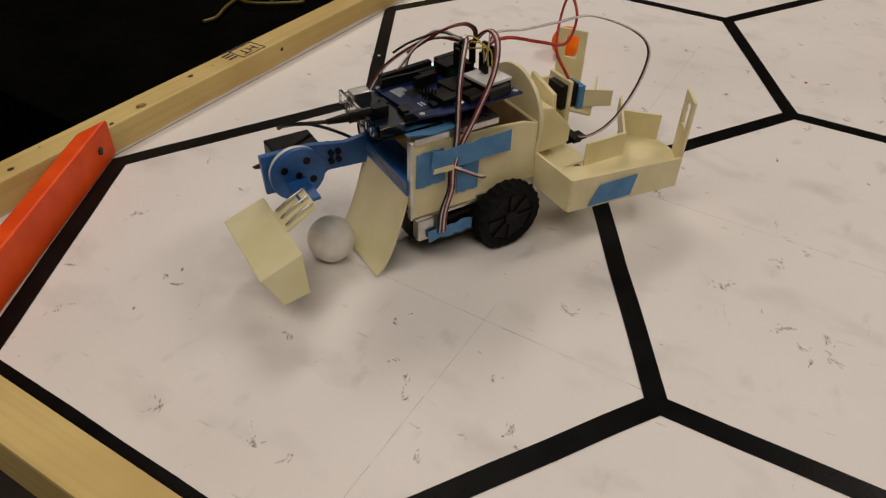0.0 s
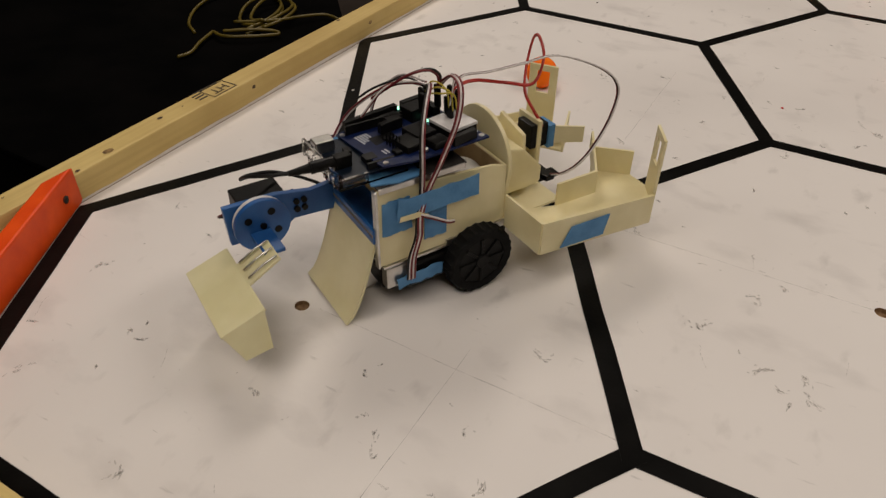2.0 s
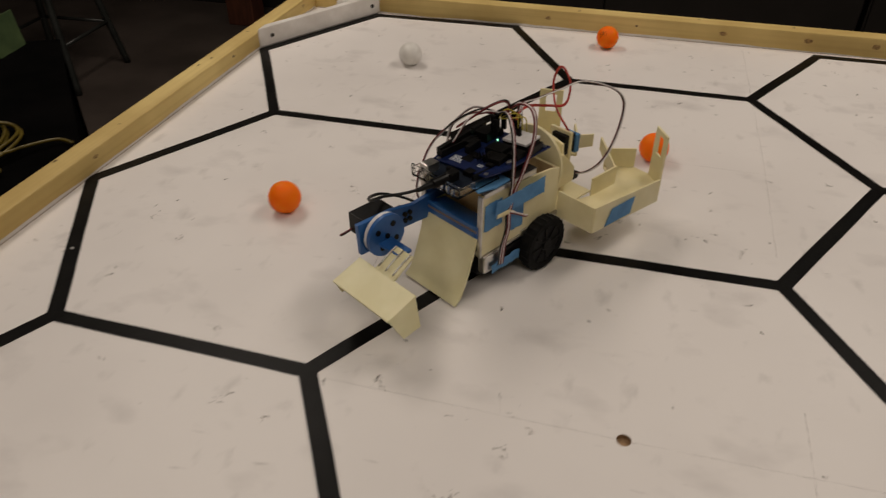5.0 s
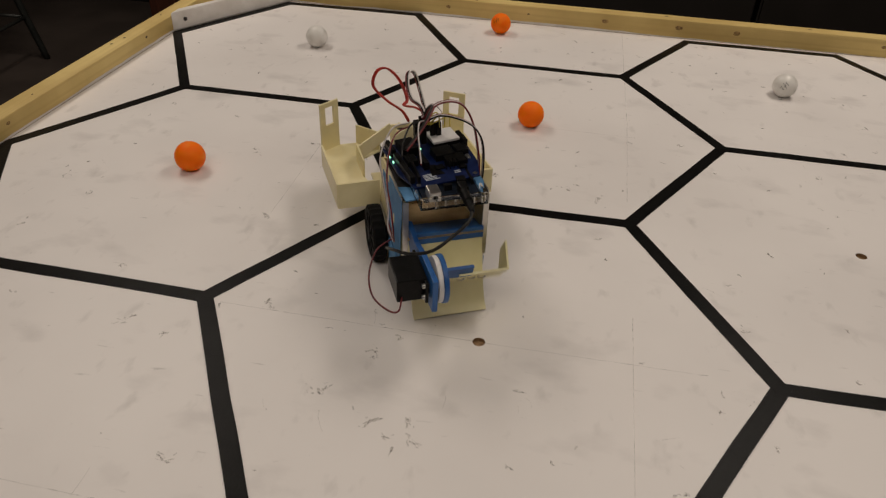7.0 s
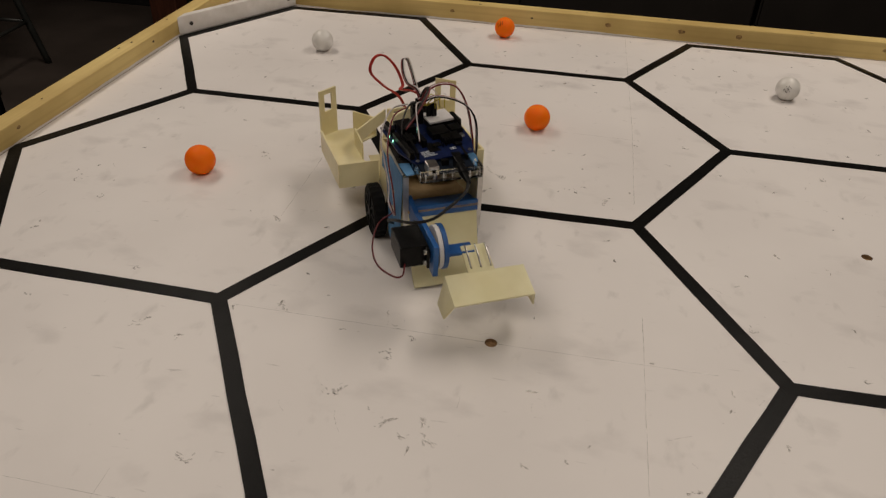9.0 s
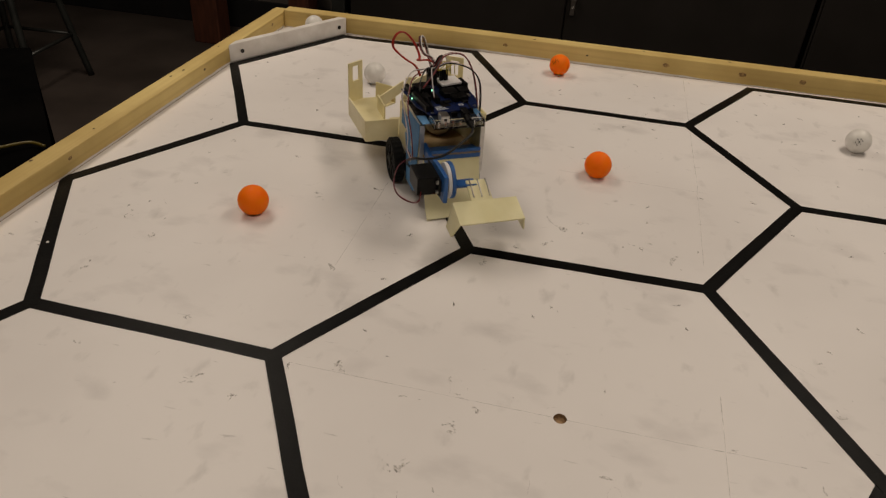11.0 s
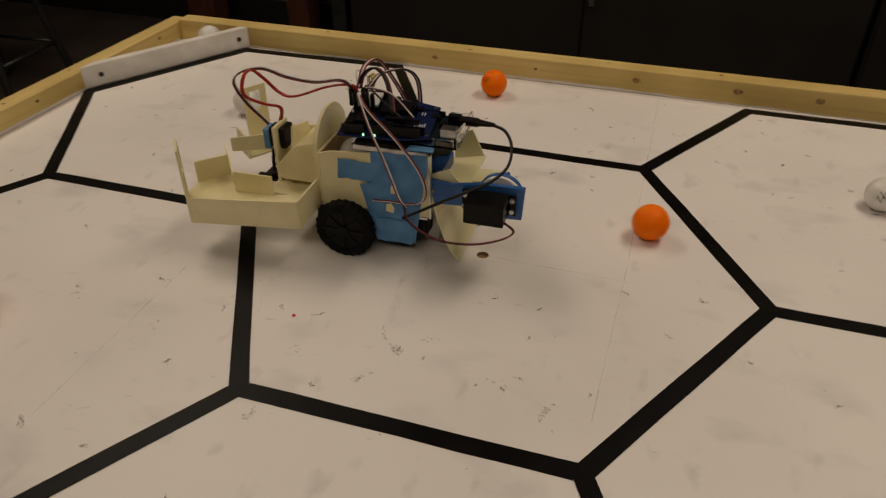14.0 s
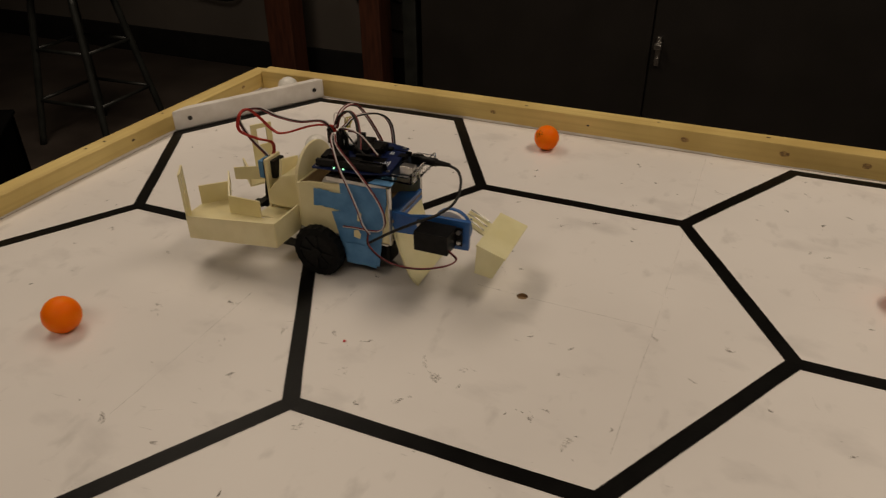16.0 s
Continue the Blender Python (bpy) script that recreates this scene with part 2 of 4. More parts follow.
def soften(bm, width, segments=2):
    bmesh.ops.recalc_face_normals(bm, faces=bm.faces)
    edges = [e for e in bm.edges if len(e.link_faces) == 2 and e.calc_face_angle(0) > 0.6]
    bmesh.ops.bevel(bm, geom=edges, offset=width, segments=segments, affect="EDGES", profile=0.6)
    return bm


def wall_strip(x0, y0, x1, y1, low0, high0, low1, high1, thick, bm=None):
    """An upright plate from one plan point to another, its lower and upper edges sloping."""
    d = Vector((x1 - x0, y1 - y0, 0)).normalized()
    o = Vector((-d.y, d.x, 0)) * thick
    s = o * -0.5
    pts = [Vector((x0, y0, low0)) + s, Vector((x1, y1, low1)) + s, Vector((x1, y1, high1)) + s, Vector((x0, y0, high0)) + s]
    return prism(pts, o, bm)


def drum(center, axis, radius, length, n=40, bm=None, radius2=None):
    bm = bm or bmesh.new()
    m = Matrix.Translation(center) @ Vector(axis).to_track_quat("Z", "Y").to_matrix().to_4x4()
    bmesh.ops.create_cone(bm, cap_ends=True, segments=n, radius1=radius, radius2=radius if radius2 is None else radius2, depth=length, matrix=m)
    return bm


def smooth_path(points, steps=8):
    p = [Vector(q) for q in points]
    p = [p[0] * 2 - p[1]] + p + [p[-1] * 2 - p[-2]]
    out = []
    for i in range(1, len(p) - 2):
        a, b, c, d = p[i - 1 : i + 3]
        for k in range(steps):
            t = k / steps
            out.append(0.5 * (2 * b + (c - a) * t + (2 * a - 5 * b + 4 * c - d) * t * t + (3 * b - a - 3 * c + d) * t**3))
    return out + [p[-2]]


def tube(points, radius, n=7, steps=8, bm=None):
    bm = bm or bmesh.new()
    path = smooth_path(points, steps)
    side, rings = None, []
    for i, q in enumerate(path):
        d = (path[min(i + 1, len(path) - 1)] - path[max(i - 1, 0)]).normalized()
        side = d.orthogonal().normalized() if side is None else (side - d * side.dot(d)).normalized()
        up = d.cross(side)
        rings.append([bm.verts.new(q + radius * (math.cos(2 * math.pi * k / n) * side + math.sin(2 * math.pi * k / n) * up)) for k in range(n)])
    for a, b in zip(rings, rings[1:]):
        for k in range(n):
            bm.faces.new((a[k], a[(k + 1) % n], b[(k + 1) % n], b[k]))
    bm.faces.new(rings[0][::-1])
    bm.faces.new(rings[-1])
    return bm


# ---------------------------------------------------------------- room
FLOOR_Z = -0.76


def plain(name, bm, mat, label, category):
    return tagged(part(name, bm, mat), label, category, kind="structure")


plain("floor", box(-4.6, 4.6, -3.6, 3.06, FLOOR_Z - 0.1, FLOOR_Z), CARPET, "dull brown floor in a dim workshop", "floor")
plain("wall_north", box(-4.6, 4.6, 2.95, 3.06, FLOOR_Z, 1.95), WALL, "grey painted wall in shade", "wall")
plain("wall_south", box(-4.6, 4.6, -3.7, -3.6, FLOOR_Z, 1.95), WALL, "grey painted wall behind the camera", "wall")
plain("wall_west", box(-4.7, -4.6, -3.6, 2.95, FLOOR_Z, 1.95), WALL, "grey painted side wall in shade", "wall")
plain("wall_east", box(4.6, 4.7, -3.6, 2.95, FLOOR_Z, 1.95), WALL, "grey painted side wall", "wall")
plain("ceiling", box(-4.7, 4.7, -3.7, 3.06, 1.95, 2.05), WALL, "plain grey ceiling", "ceiling")
plain("baseboard", box(-4.6, -0.86, 2.935, 2.95, FLOOR_Z, FLOOR_Z + 0.16, 0.004), BASE, "black rubber baseboard along the wall", "baseboard")


def cabinet(x0, x1):
    cab = tagged(new("metal_cabinet"), "dark brown metal cabinet with closed double doors", "cabinet", "cabinets along the wall")
    cab.location = ((x0 + x1) / 2, 2.72, FLOOR_Z)
    w = (x1 - x0) / 2
    part("body", box(-w, w, -0.10, 0.22, 0.0, 1.95, 0.004), CABINET, cab)
    for a, b in ((-w + 0.008, -0.003), (0.003, w - 0.008)):
        part("door", box(a, b, -0.122, -0.1005, 0.06, 1.93, 0.004), CABINET, cab)
    bm = box(0.022, 0.042, -0.135, -0.1225, 0.375, 0.495, 0.004)
    box(0.018, 0.048, -0.170, -0.1355, 0.450, 0.473, 0.005, bm)
    drum((0.032, -0.14, 0.40), (0, 1, 0), 0.010, 0.02, 16, bm)
    part("handle", bm, STEEL, cab, "bright chrome latch handle")
    return cab


cabinet(-0.80, 1.29)
cabinet(1.31, 3.3)


def trim_post(x0, x1, mat, label):
    ob = part("wooden_post", box(x0, x1, 2.62, 2.74, FLOOR_Z, 1.95, 0.006), mat)
    return tagged(ob, label, "post")


trim_post(-1.68, -1.53, REDWOOD, "reddish-brown wooden post standing before the wall")
trim_post(-1.13, -1.02, REDWOOD, "dark reddish-brown wooden post beside the cabinet")
trim_post(-0.90, -0.83, STOOL_METAL, "grey metal upright beside the cabinet")

for pts in (
    [(-2.9, 2.92, 0.3), (-2.75, 2.92, -0.25), (-2.4, 2.92, -0.36), (-2.05, 2.92, -0.33), (-1.95, 2.92, 0.2)],
    [(-1.42, 2.92, 0.3), (-1.36, 2.92, -0.2), (-1.2, 2.92, -0.42), (-0.98, 2.92, -0.40), (-0.93, 2.92, 0.1)],
    [(-1.36, 2.92, 0.3), (-1.28, 2.92, -0.1), (-1.1, 2.92, -0.30), (-0.95, 2.92, -0.27)],
):
    tagged(part("wall_cable", tube(pts, 0.007), BLACK_WIRE, smooth=True), "black cable hanging loosely on the wall", "cable", "cables on the wall")


def stool(x, y, turn):
    s = tagged(new("bar_stool"), "grey metal workshop stool with a round seat", "stool")
    s.matrix_world = pose(x, y, FLOOR_Z, 0, 0, turn)
    bm = drum((0, 0, 0.66), (0, 0, 1), 0.17, 0.03, 40)
    part("seat", soften(bm, 0.008), STOOL_METAL, s)
    for k in range(4):
        a = math.pi / 4 + k * math.pi / 2
        c, q = math.cos(a), math.sin(a)
        part("leg", tube([(0.15 * c, 0.15 * q, 0.655), (0.21 * c, 0.21 * q, 0.32), (0.27 * c, 0.27 * q, 0.0)], 0.015, 10), STOOL_METAL, s, smooth=True)
        b = a + math.pi / 2
        for z, r in ((0.20, 0.233), (0.42, 0.193)):
            part("rung", tube([(r * c, r * q, z), (r * math.cos(b), r * math.sin(b), z)], 0.008, 8, 2), STOOL_METAL, s, smooth=True)
    return s


stool(-2.055, 1.815, 4)


def cloth_table():
    t = tagged(new("side_table"), "side table draped to the floor in black cloth", "table")
    t.location = (-1.2, -0.2, FLOOR_Z)
    top = [(-0.865, 0.605), (-1.75, 0.10), (-1.75, -0.42), (-0.365, -0.448), (-0.365, 0.05)]
    pts = [(x + 1.2, y + 0.2, 0.690) for x, y in top]
    part("tablecloth", soften(prism(pts, (0, 0, 0.010)), 0.004), CLOTH, t)
    for (x0, y0), (x1, y1) in zip(top, top[1:] + top[:1]):
        bm = bmesh.new()
        a, b = Vector((x0 + 1.2, y0 + 0.2, 0)), Vector((x1 + 1.2, y1 + 0.2, 0))
        d = (b - a).normalized()
        o = Vector((d.y, -d.x, 0))
        n = max(8, int((b - a).length / 0.03))
        rows = []
        for k in range(n + 1):
            c = a.lerp(b, k / n)
            w = 0.010 * math.sin(k * 1.1) + 0.004 * math.sin(k * 2.7)
            rows.append([bm.verts.new(c - o * (0.012 - w * (0.69 - z) / 0.69) + Vector((0, 0, z))) for z in (0.002, 0.25, 0.50, 0.6895)])
        for r, q in zip(rows, rows[1:]):
            for m in range(3):
                bm.faces.new((r[m], q[m], q[m + 1], r[m + 1]))
        part("cloth_drop", bm, CLOTH, t, "hanging side of the black cloth")
    part("table_body", prism([(x * 0.9 + 0.05, y * 0.9 - 0.02, 0.0) for x, y, z in pts], (0, 0, 0.688)), CLOTH, t)


cloth_table()
CLOTH_Z = FLOOR_Z + 0.70
rng = random.Random(5)


coil = tagged(new("cable_coil"), "loose coil of thin yellow cables on the black cloth", "cable")
coil.location = (-0.62, 0.08, CLOTH_Z)


def strand(points, name="loop"):
    pts = [(x + 0.62, y - 0.08, 0.005 + z) for x, y, z in points]
    part(name, tube(pts, 0.0030, 7, 7), CABLE_YELLOW, coil, smooth=True)


def ring(cx, cy, rx, ry, turn, start, end, lift):
    out = []
    for k in range(11):
        a = radians(start + (end - start) * k / 10)
        u, v = rx * math.cos(a), ry * math.sin(a)
        c, q = math.cos(radians(turn)), math.sin(radians(turn))
        out.append((cx + u * c - v * q, cy + u * q + v * c, lift + 0.004 * math.sin(a * 2.3)))
    return out


# the large loop, two narrower ones lying on it, and the tails
strand(ring(-0.672, 0.095, 0.122, 0.085, 120, -150, 140, 0.0))
strand(ring(-0.668, 0.098, 0.112, 0.078, 118, -148, 30, 0.006))
strand(ring(-0.613, 0.118, 0.078, 0.050, 118, -170, 175, 0.008))
strand(ring(-0.606, 0.122, 0.066, 0.034, 112, -160, 190, 0.012))
strand([(-0.640, 0.000, 0.002), (-0.600, -0.012, 0.006), (-0.560, 0.012, 0.006), (-0.530, 0.048, 0.004), (-0.545, 0.052, 0.006), (-0.580, 0.030, 0.008), (-0.618, 0.004, 0.006)])
strand([(-0.625, 0.040, 0.010), (-0.583, 0.064, 0.012), (-0.552, 0.095, 0.012), (-0.545, 0.126, 0.008), (-0.518, 0.168, 0.004), (-0.486, 0.168, 0.002)], "loose_end")
strand([(-0.640, 0.000, 0.002), (-0.622, -0.050, 0.003), (-0.608, -0.085, 0.001), (-0.614, -0.110, 0.0)], "loose_end")
rng = random.Random(5)


def standing_box(name, x, y, sx, sy, sz, turn, mat, label, category):
    ob = part(name, box(-sx / 2, sx / 2, -sy / 2, sy / 2, 0, sz, 0.003), mat)
    ob.matrix_world = pose(x, y, CLOTH_Z + 0.001, 0, 0, turn)
    return tagged(ob, label, category)


standing_box("card_box", -0.965, 0.235, 0.050, 0.062, 0.115, 10, ORANGE_CARD, "dull orange cardboard box standing on the black cloth", "box")


def parts_bin(x, y, turn):
    """A small open bin, narrower at its foot, with a round hole in its front."""
    ob = tagged(new("parts_bin"), "small white open bin with a dark round hole", "bin")
    ob.matrix_world = pose(x, y, CLOTH_Z + 0.001, 0, 0, turn)
    w0, w1, d, h = 0.020, 0.034, 0.022, 0.046
    for s in (-1, 1):
        part("bin_side", prism([(-d, s * w0, 0), (d, s * w0, 0), (d, s * w1, h), (-d, s * w1, h)], (0, -s * 0.002, 0)), WHITE_PAINT, ob)
    part("bin_front", prism([(d, -w0, 0), (d, w0, 0), (d, w1, h), (d, -w1, h)], (0.002, 0, 0)), WHITE_PAINT, ob)
    part("bin_back", prism([(-d, -w0, 0), (-d, w0, 0), (-d, w1, h), (-d, -w1, h)], (-0.002, 0, 0)), WHITE_PAINT, ob)
    part("bin_floor", box(-d, d, -w0, w0, 0.001, 0.003), WHITE_PAINT, ob)
    part("bin_hole", drum((d + 0.0024, 0.003, 0.020), (1, 0, 0), 0.011, 0.0008, 20), BLACK, ob, "dark round hole")


parts_bin(-0.935, 0.160, -8)


def lettered_box():
    """A black box with a white title over a red stripe."""
    ob = part("lettered_box", box(-0.050, 0.0, -0.095, 0.095, 0, 0.075, 0.003), CLOTH)
    ob.matrix_world = pose(-0.885, 0.335, CLOTH_Z + 0.001, 0, 0, 4)
    text = bpy.data.curves.new("title_text", "FONT")
    text.body, text.size, text.align_x, text.align_y = "PHYSICS", 0.034, "CENTER", "CENTER"
    holder = new("title_text", text)
    letters = bpy.data.meshes.new_from_object(holder.evaluated_get(bpy.context.evaluated_depsgraph_get()))
    bpy.data.objects.remove(holder)
    bm = bmesh.new()
    bm.from_mesh(letters)
    bmesh.ops.transform(bm, matrix=pose(0.0006, 0.005, 0.036, 90, 0, 90), verts=bm.verts)
    part("title", bm, TITLE, ob, "pale grey printed word")
    part("stripe", box(0.0, 0.0005, -0.010, 0.090, 0.010, 0.021), STRIPE, ob, "dark red stripe")
    tagged(ob, "black box with a pale title and red stripe", "box")


lettered_box()
card = part("green_card", box(-0.001, 0.001, -0.045, 0.045, 0, 0.078), GREEN_CARD)
card.matrix_world = pose(-0.905, 0.506, CLOTH_Z + 0.001, 0, -6, 8)
tagged(card, "dull green card standing at the cloth's edge", "card")
standing_box("equipment_case", -0.985, 0.462, 0.09, 0.15, 0.12, 8, CLOTH, "matt black case behind the green card", "case")


# ---------------------------------------------------------------- game board
S = 0.3048
H = S * math.sqrt(3) / 2
LEFT, BACK, FRONT, RIGHT = -0.310, 0.799, -0.790, 2.12
RAIL_W, RAIL_H, SIDE_H = 0.035, 0.039, 0.033

board = tagged(new("game_board"), "white hardboard playing field marked with black tape hexagons", "game board")
board.location = (0.9, 0.0, 0.0)
BO = Vector((0.9, 0.0, 0.0))

# where each corner of the hand-laid pattern really lies, by column (half sides) and row
MOVED = {
    (-2, -2): (10, -1), (-2, 0): (0, 1), (1, 1): (4, 6), (2, 0): (0, 0), (-2, 2): (5, -5), (-1, -1): (-3, 3),
    (-1, 1): (0, 4), (2, 2): (-2, 5), (4, 2): (5, 5), (-1, 3): (0, -10), (1, -1): (-8, -1), (1, 3): (2, -2),
    (4, 0): (6, 4), (5, 1): (5, 2), (5, -1): (-2, -5), (5, 3): (-8, -13), (7, 3): (-7, -11), (2, -2): (3, -6),
}


def corner(i, j):
    dx, dy = MOVED.get((i, j), (0, 0))
    return Vector((i * S / 2 + dx / 1000, j * H + dy / 1000, 0))


CENTRES = [(1.5 * S * c, (2 * r + (c % 2)) * H) for c in range(0, 5) for r in (-1, 0, 1) if not (c % 2 and r == 1)]
HOLES = [(x, y) for x, y in CENTRES]
for centre, place_found in (((1.5 * S, -H), (0.455, -0.2685)), ((0.0, 0.0), (-0.003, -0.001)), ((0.0, 2 * H), (0.003, 0.528)), ((1.5 * S, H), (0.459, 0.270)), ((3 * S, 2 * H), (0.904, 0.520)), ((3 * S, 0.0), (0.907, 0.0)), ((0.0, -2 * H), (-0.003, -0.530))):
    near = min(HOLES, key=lambda p: (p[0] - centre[0]) ** 2 + (p[1] - centre[1]) ** 2)
    HOLES[HOLES.index(near)] = place_found


def board_panel():
    bm = bmesh.new()
    loops = []
    rect = [bm.verts.new((x, y, 0)) for x, y in ((LEFT, FRONT), (RIGHT, FRONT), (RIGHT, BACK), (LEFT, BACK))]
    loops.append(rect)
    for hx, hy in HOLES:
        loops.append([bm.verts.new((hx + 0.0068 * math.cos(a), hy + 0.0068 * math.sin(a), 0)) for a in [2 * math.pi * k / 20 for k in range(20)]])
    edges = [bm.edges.new((lp[i], lp[(i + 1) % len(lp)])) for lp in loops for i in range(len(lp))]
    bmesh.ops.triangle_fill(bm, use_beauty=True, use_dissolve=False, edges=edges, normal=(0, 0, 1))
    low = [bm.verts.new((v.co.x, v.co.y, -0.018)) for v in rect]
    for i in range(4):
        bm.faces.new((rect[i], rect[(i + 1) % 4], low[(i + 1) % 4], low[i]))
    bm.faces.new(low)
    bm.normal_update()
    for v in bm.verts:
        v.co -= BO
    return bm


part("panel", board_panel(), PAINT, board, "white panel with grey scuffs")
for hx, hy in HOLES:
    bm = bmesh.new()
    ring = [(hx + 0.0068 * math.cos(a) - BO.x, hy + 0.0068 * math.sin(a) - BO.y) for a in [2 * math.pi * k / 20 for k in range(20)]]
    a = [bm.verts.new((x, y, -0.0003)) for x, y in ring]
    b = [bm.verts.new((x, y, -0.0050)) for x, y in ring]
    for i in range(20):
        bm.faces.new((a[i], a[(i + 1) % 20], b[(i + 1) % 20], b[i]))
    bm.faces.new(b)
    part("drilled_hole", bm, BARE, board, "bare brown drilled hole")


def tape_strip(p, q, width, lift, trim_a=0.0, trim_b=0.0):
    d = (q - p).normalized()
    o = Vector((-d.y, d.x, 0)) * width / 2
    a, b = p - d * (width * 0.32 - trim_a) - BO, q + d * (width * 0.32 - trim_b) - BO
    bm = bmesh.new()
    n = 6
    rows = []
    for k in range(n + 1):
        c = a.lerp(b, k / n) + o * rng.uniform(-0.05, 0.05)
        w = o * rng.uniform(0.97, 1.03)
        rows.append([bm.verts.new(c + w * s + Vector((0, 0, z))) for s, z in ((-1, 0.0001), (-1, lift), (1, lift), (1, 0.0001))])
    for r, t in zip(rows, rows[1:]):
        for k in range(3):
            bm.faces.new((r[k], r[k + 1], t[k + 1], t[k]))
    return part("tape_strip", bm, TAPE, board)


done = set()
for cx, cy in CENTRES + [(1.5 * S, 3 * H), (1.5 * S, -3 * H), (4.5 * S, 3 * H), (4.5 * S, -3 * H)]:
    i0, j0 = round(cx / (S / 2)), round(cy / H)
    ring = [(i0 + 2, j0), (i0 + 1, j0 + 1), (i0 - 1, j0 + 1), (i0 - 2, j0), (i0 - 1, j0 - 1), (i0 + 1, j0 - 1)]
    for a, b in zip(ring, ring[1:] + ring[:1]):
        key = tuple(sorted((a, b)))
        if key in done or abs(a[1]) > 3 or abs(b[1]) > 3:
            continue
        done.add(key)
        p, q = corner(*key[0]), corner(*key[1])
        for v in (p, q):
            v.x = max(v.x, LEFT + 0.006)
            v.y = min(max(v.y, FRONT + 0.012), BACK - 0.0095)
        tape_strip(p, q, 0.0178, 0.0007 + 0.0002 * (0 if abs(q.y - p.y) < 0.05 else 1 if (q.y - p.y) * (q.x - p.x) > 0 else 2))

# pencil construction lines through the hexagon centres, and the seam between two sheets
for x0, y0, x1, y1 in (
    (0.165, -0.2695, 0.448, -0.2690), (0.462, -0.2690, 0.690, -0.2660), (0.012, -0.5255, 0.298, -0.5265), (0.613, -0.43, 0.6165, -0.19), (0.6145, 0.06, 0.6185, 0.30), (0.6185, 0.30, 0.6155, 0.78),
    (0.40, 0.2725, 0.452, 0.2705), (0.466, 0.2698, 0.630, 0.2690), (0.1545, -0.50, 0.1565, -0.76), (0.1495, -0.085, 0.149, 0.145),
):
    d = Vector((x1 - x0, y1 - y0, 0))
    o = Vector((-d.y, d.x, 0)).normalized() * 0.00040
    base = Vector((x0, y0, 0.00012)) - BO
    bm = bmesh.new()
    n = 14
    rows = []
    for k in range(n + 1):
        c = base + d * (k / n) + o * rng.uniform(-0.6, 0.6)
        w = o * rng.uniform(0.35, 1.0)
        rows.append((bm.verts.new(c - w), bm.verts.new(c + w)))
    for r, t in zip(rows, rows[1:]):
        bm.faces.new((r[0], t[0], t[1], r[1]))
    part("pencil_line", bm, PENCIL, board, "faint grey pencil line")

# smudges and scratches from wheels and scoops, too many to count: tight patches of small flecks
SMUDGES = [(-0.215, -0.477), (-0.204, -0.582), (-0.095, -0.635), (-0.026, -0.591), (-0.153, -0.706), (0.028, -0.628), (0.137, -0.619), (0.225, -0.614), (0.075, -0.723), (0.106, -0.717), (-0.004, -0.732), (0.092, -0.569), (0.191, -0.578), (0.212, -0.479), (0.318, -0.368), (0.377, -0.394), (-0.194, -0.667), (0.179, -0.668), (0.306, -0.374), (0.35, -0.305), (0.407, -0.39), (0.216, -0.253), (-0.144, -0.171), (0.06, 0.077), (0.371, -0.401), (0.415, -0.413), (0.217, -0.258), (0.078, -0.325), (0.357, -0.316), (0.316, -0.375), (0.504, -0.331), (-0.14, -0.181), (0.147, -0.09), (0.575, 0.06), (0.424, 0.092), (0.428, -0.092), (0.326, 0.066), (0.402, 0.045), (0.528, 0.08), (0.573, 0.055), (0.7, 0.26), (0.065, 0.07), (0.175, 0.05), (0.221, 0.012), (0.33, -0.026), (0.403, 0.107), (0.419, 0.094), (0.514, 0.714), (0.796, 0.605), (0.749, 0.633), (0.45, 0.119), (0.216, -0.097)]
rng = random.Random(23)
bm = bmesh.new()


def fleck(x, y, long, wide, turn, z):
    c, s, n = math.cos(turn), math.sin(turn), rng.choice((5, 6, 7))
    ring = []
    for q in range(n):
        a = 2 * math.pi * q / n
        u, v = long * math.cos(a) * rng.uniform(0.5, 1.1), wide * math.sin(a) * rng.uniform(0.5, 1.1)
        ring.append(bm.verts.new((x + u * c - v * s - BO.x, y + u * s + v * c - BO.y, z)))
    bm.faces.new(ring)


spots = [(x, y, 1.0) for x, y in SMUDGES] + [(rng.uniform(LEFT + 0.03, 1.25), rng.uniform(FRONT + 0.02, BACK - 0.02), rng.uniform(0.3, 0.8)) for k in range(230)]
for k, (x, y, size) in enumerate(spots):
    turn, reach = rng.uniform(0, math.pi), size * rng.uniform(0.003, 0.011)
    bend = rng.uniform(-1.2, 1.2)
    for s in range(int(rng.uniform(3, 16) * size) + 1):
        f = rng.gauss(0, 0.6)
        t = turn + bend * f
        side = rng.gauss(0, 0.18) * reach
        fleck(x + reach * f * math.cos(t) - side * math.sin(t), y + reach * f * math.sin(t) + side * math.cos(t),
              rng.uniform(0.0014, 0.0046), rng.uniform(0.0005, 0.0016), t + rng.uniform(-0.35, 0.35), 0.00010 + 0.000004 * (s % 12) + 0.00002 * (k % 5))
for k in range(130):
    x, y, t = rng.uniform(LEFT + 0.03, 1.25), rng.uniform(FRONT + 0.02, BACK - 0.02), rng.uniform(0, math.pi)
    for s in range(rng.choice((2, 4, 7))):
        step = rng.uniform(0.002, 0.005)
        fleck(x, y, step * 0.6, rng.uniform(0.0002, 0.0005), t, 0.00024)
        x, y, t = x + step * math.cos(t), y + step * math.sin(t), t + rng.uniform(-0.3, 0.3)
for k in range(16):
    a = 2 * math.pi * k / 16
    if k % 5:
        fleck(0.512 + 0.0065 * math.cos(a), -0.351 + 0.0125 * math.sin(a), 0.0018, 0.0002, a + 1.57, 0.00025)
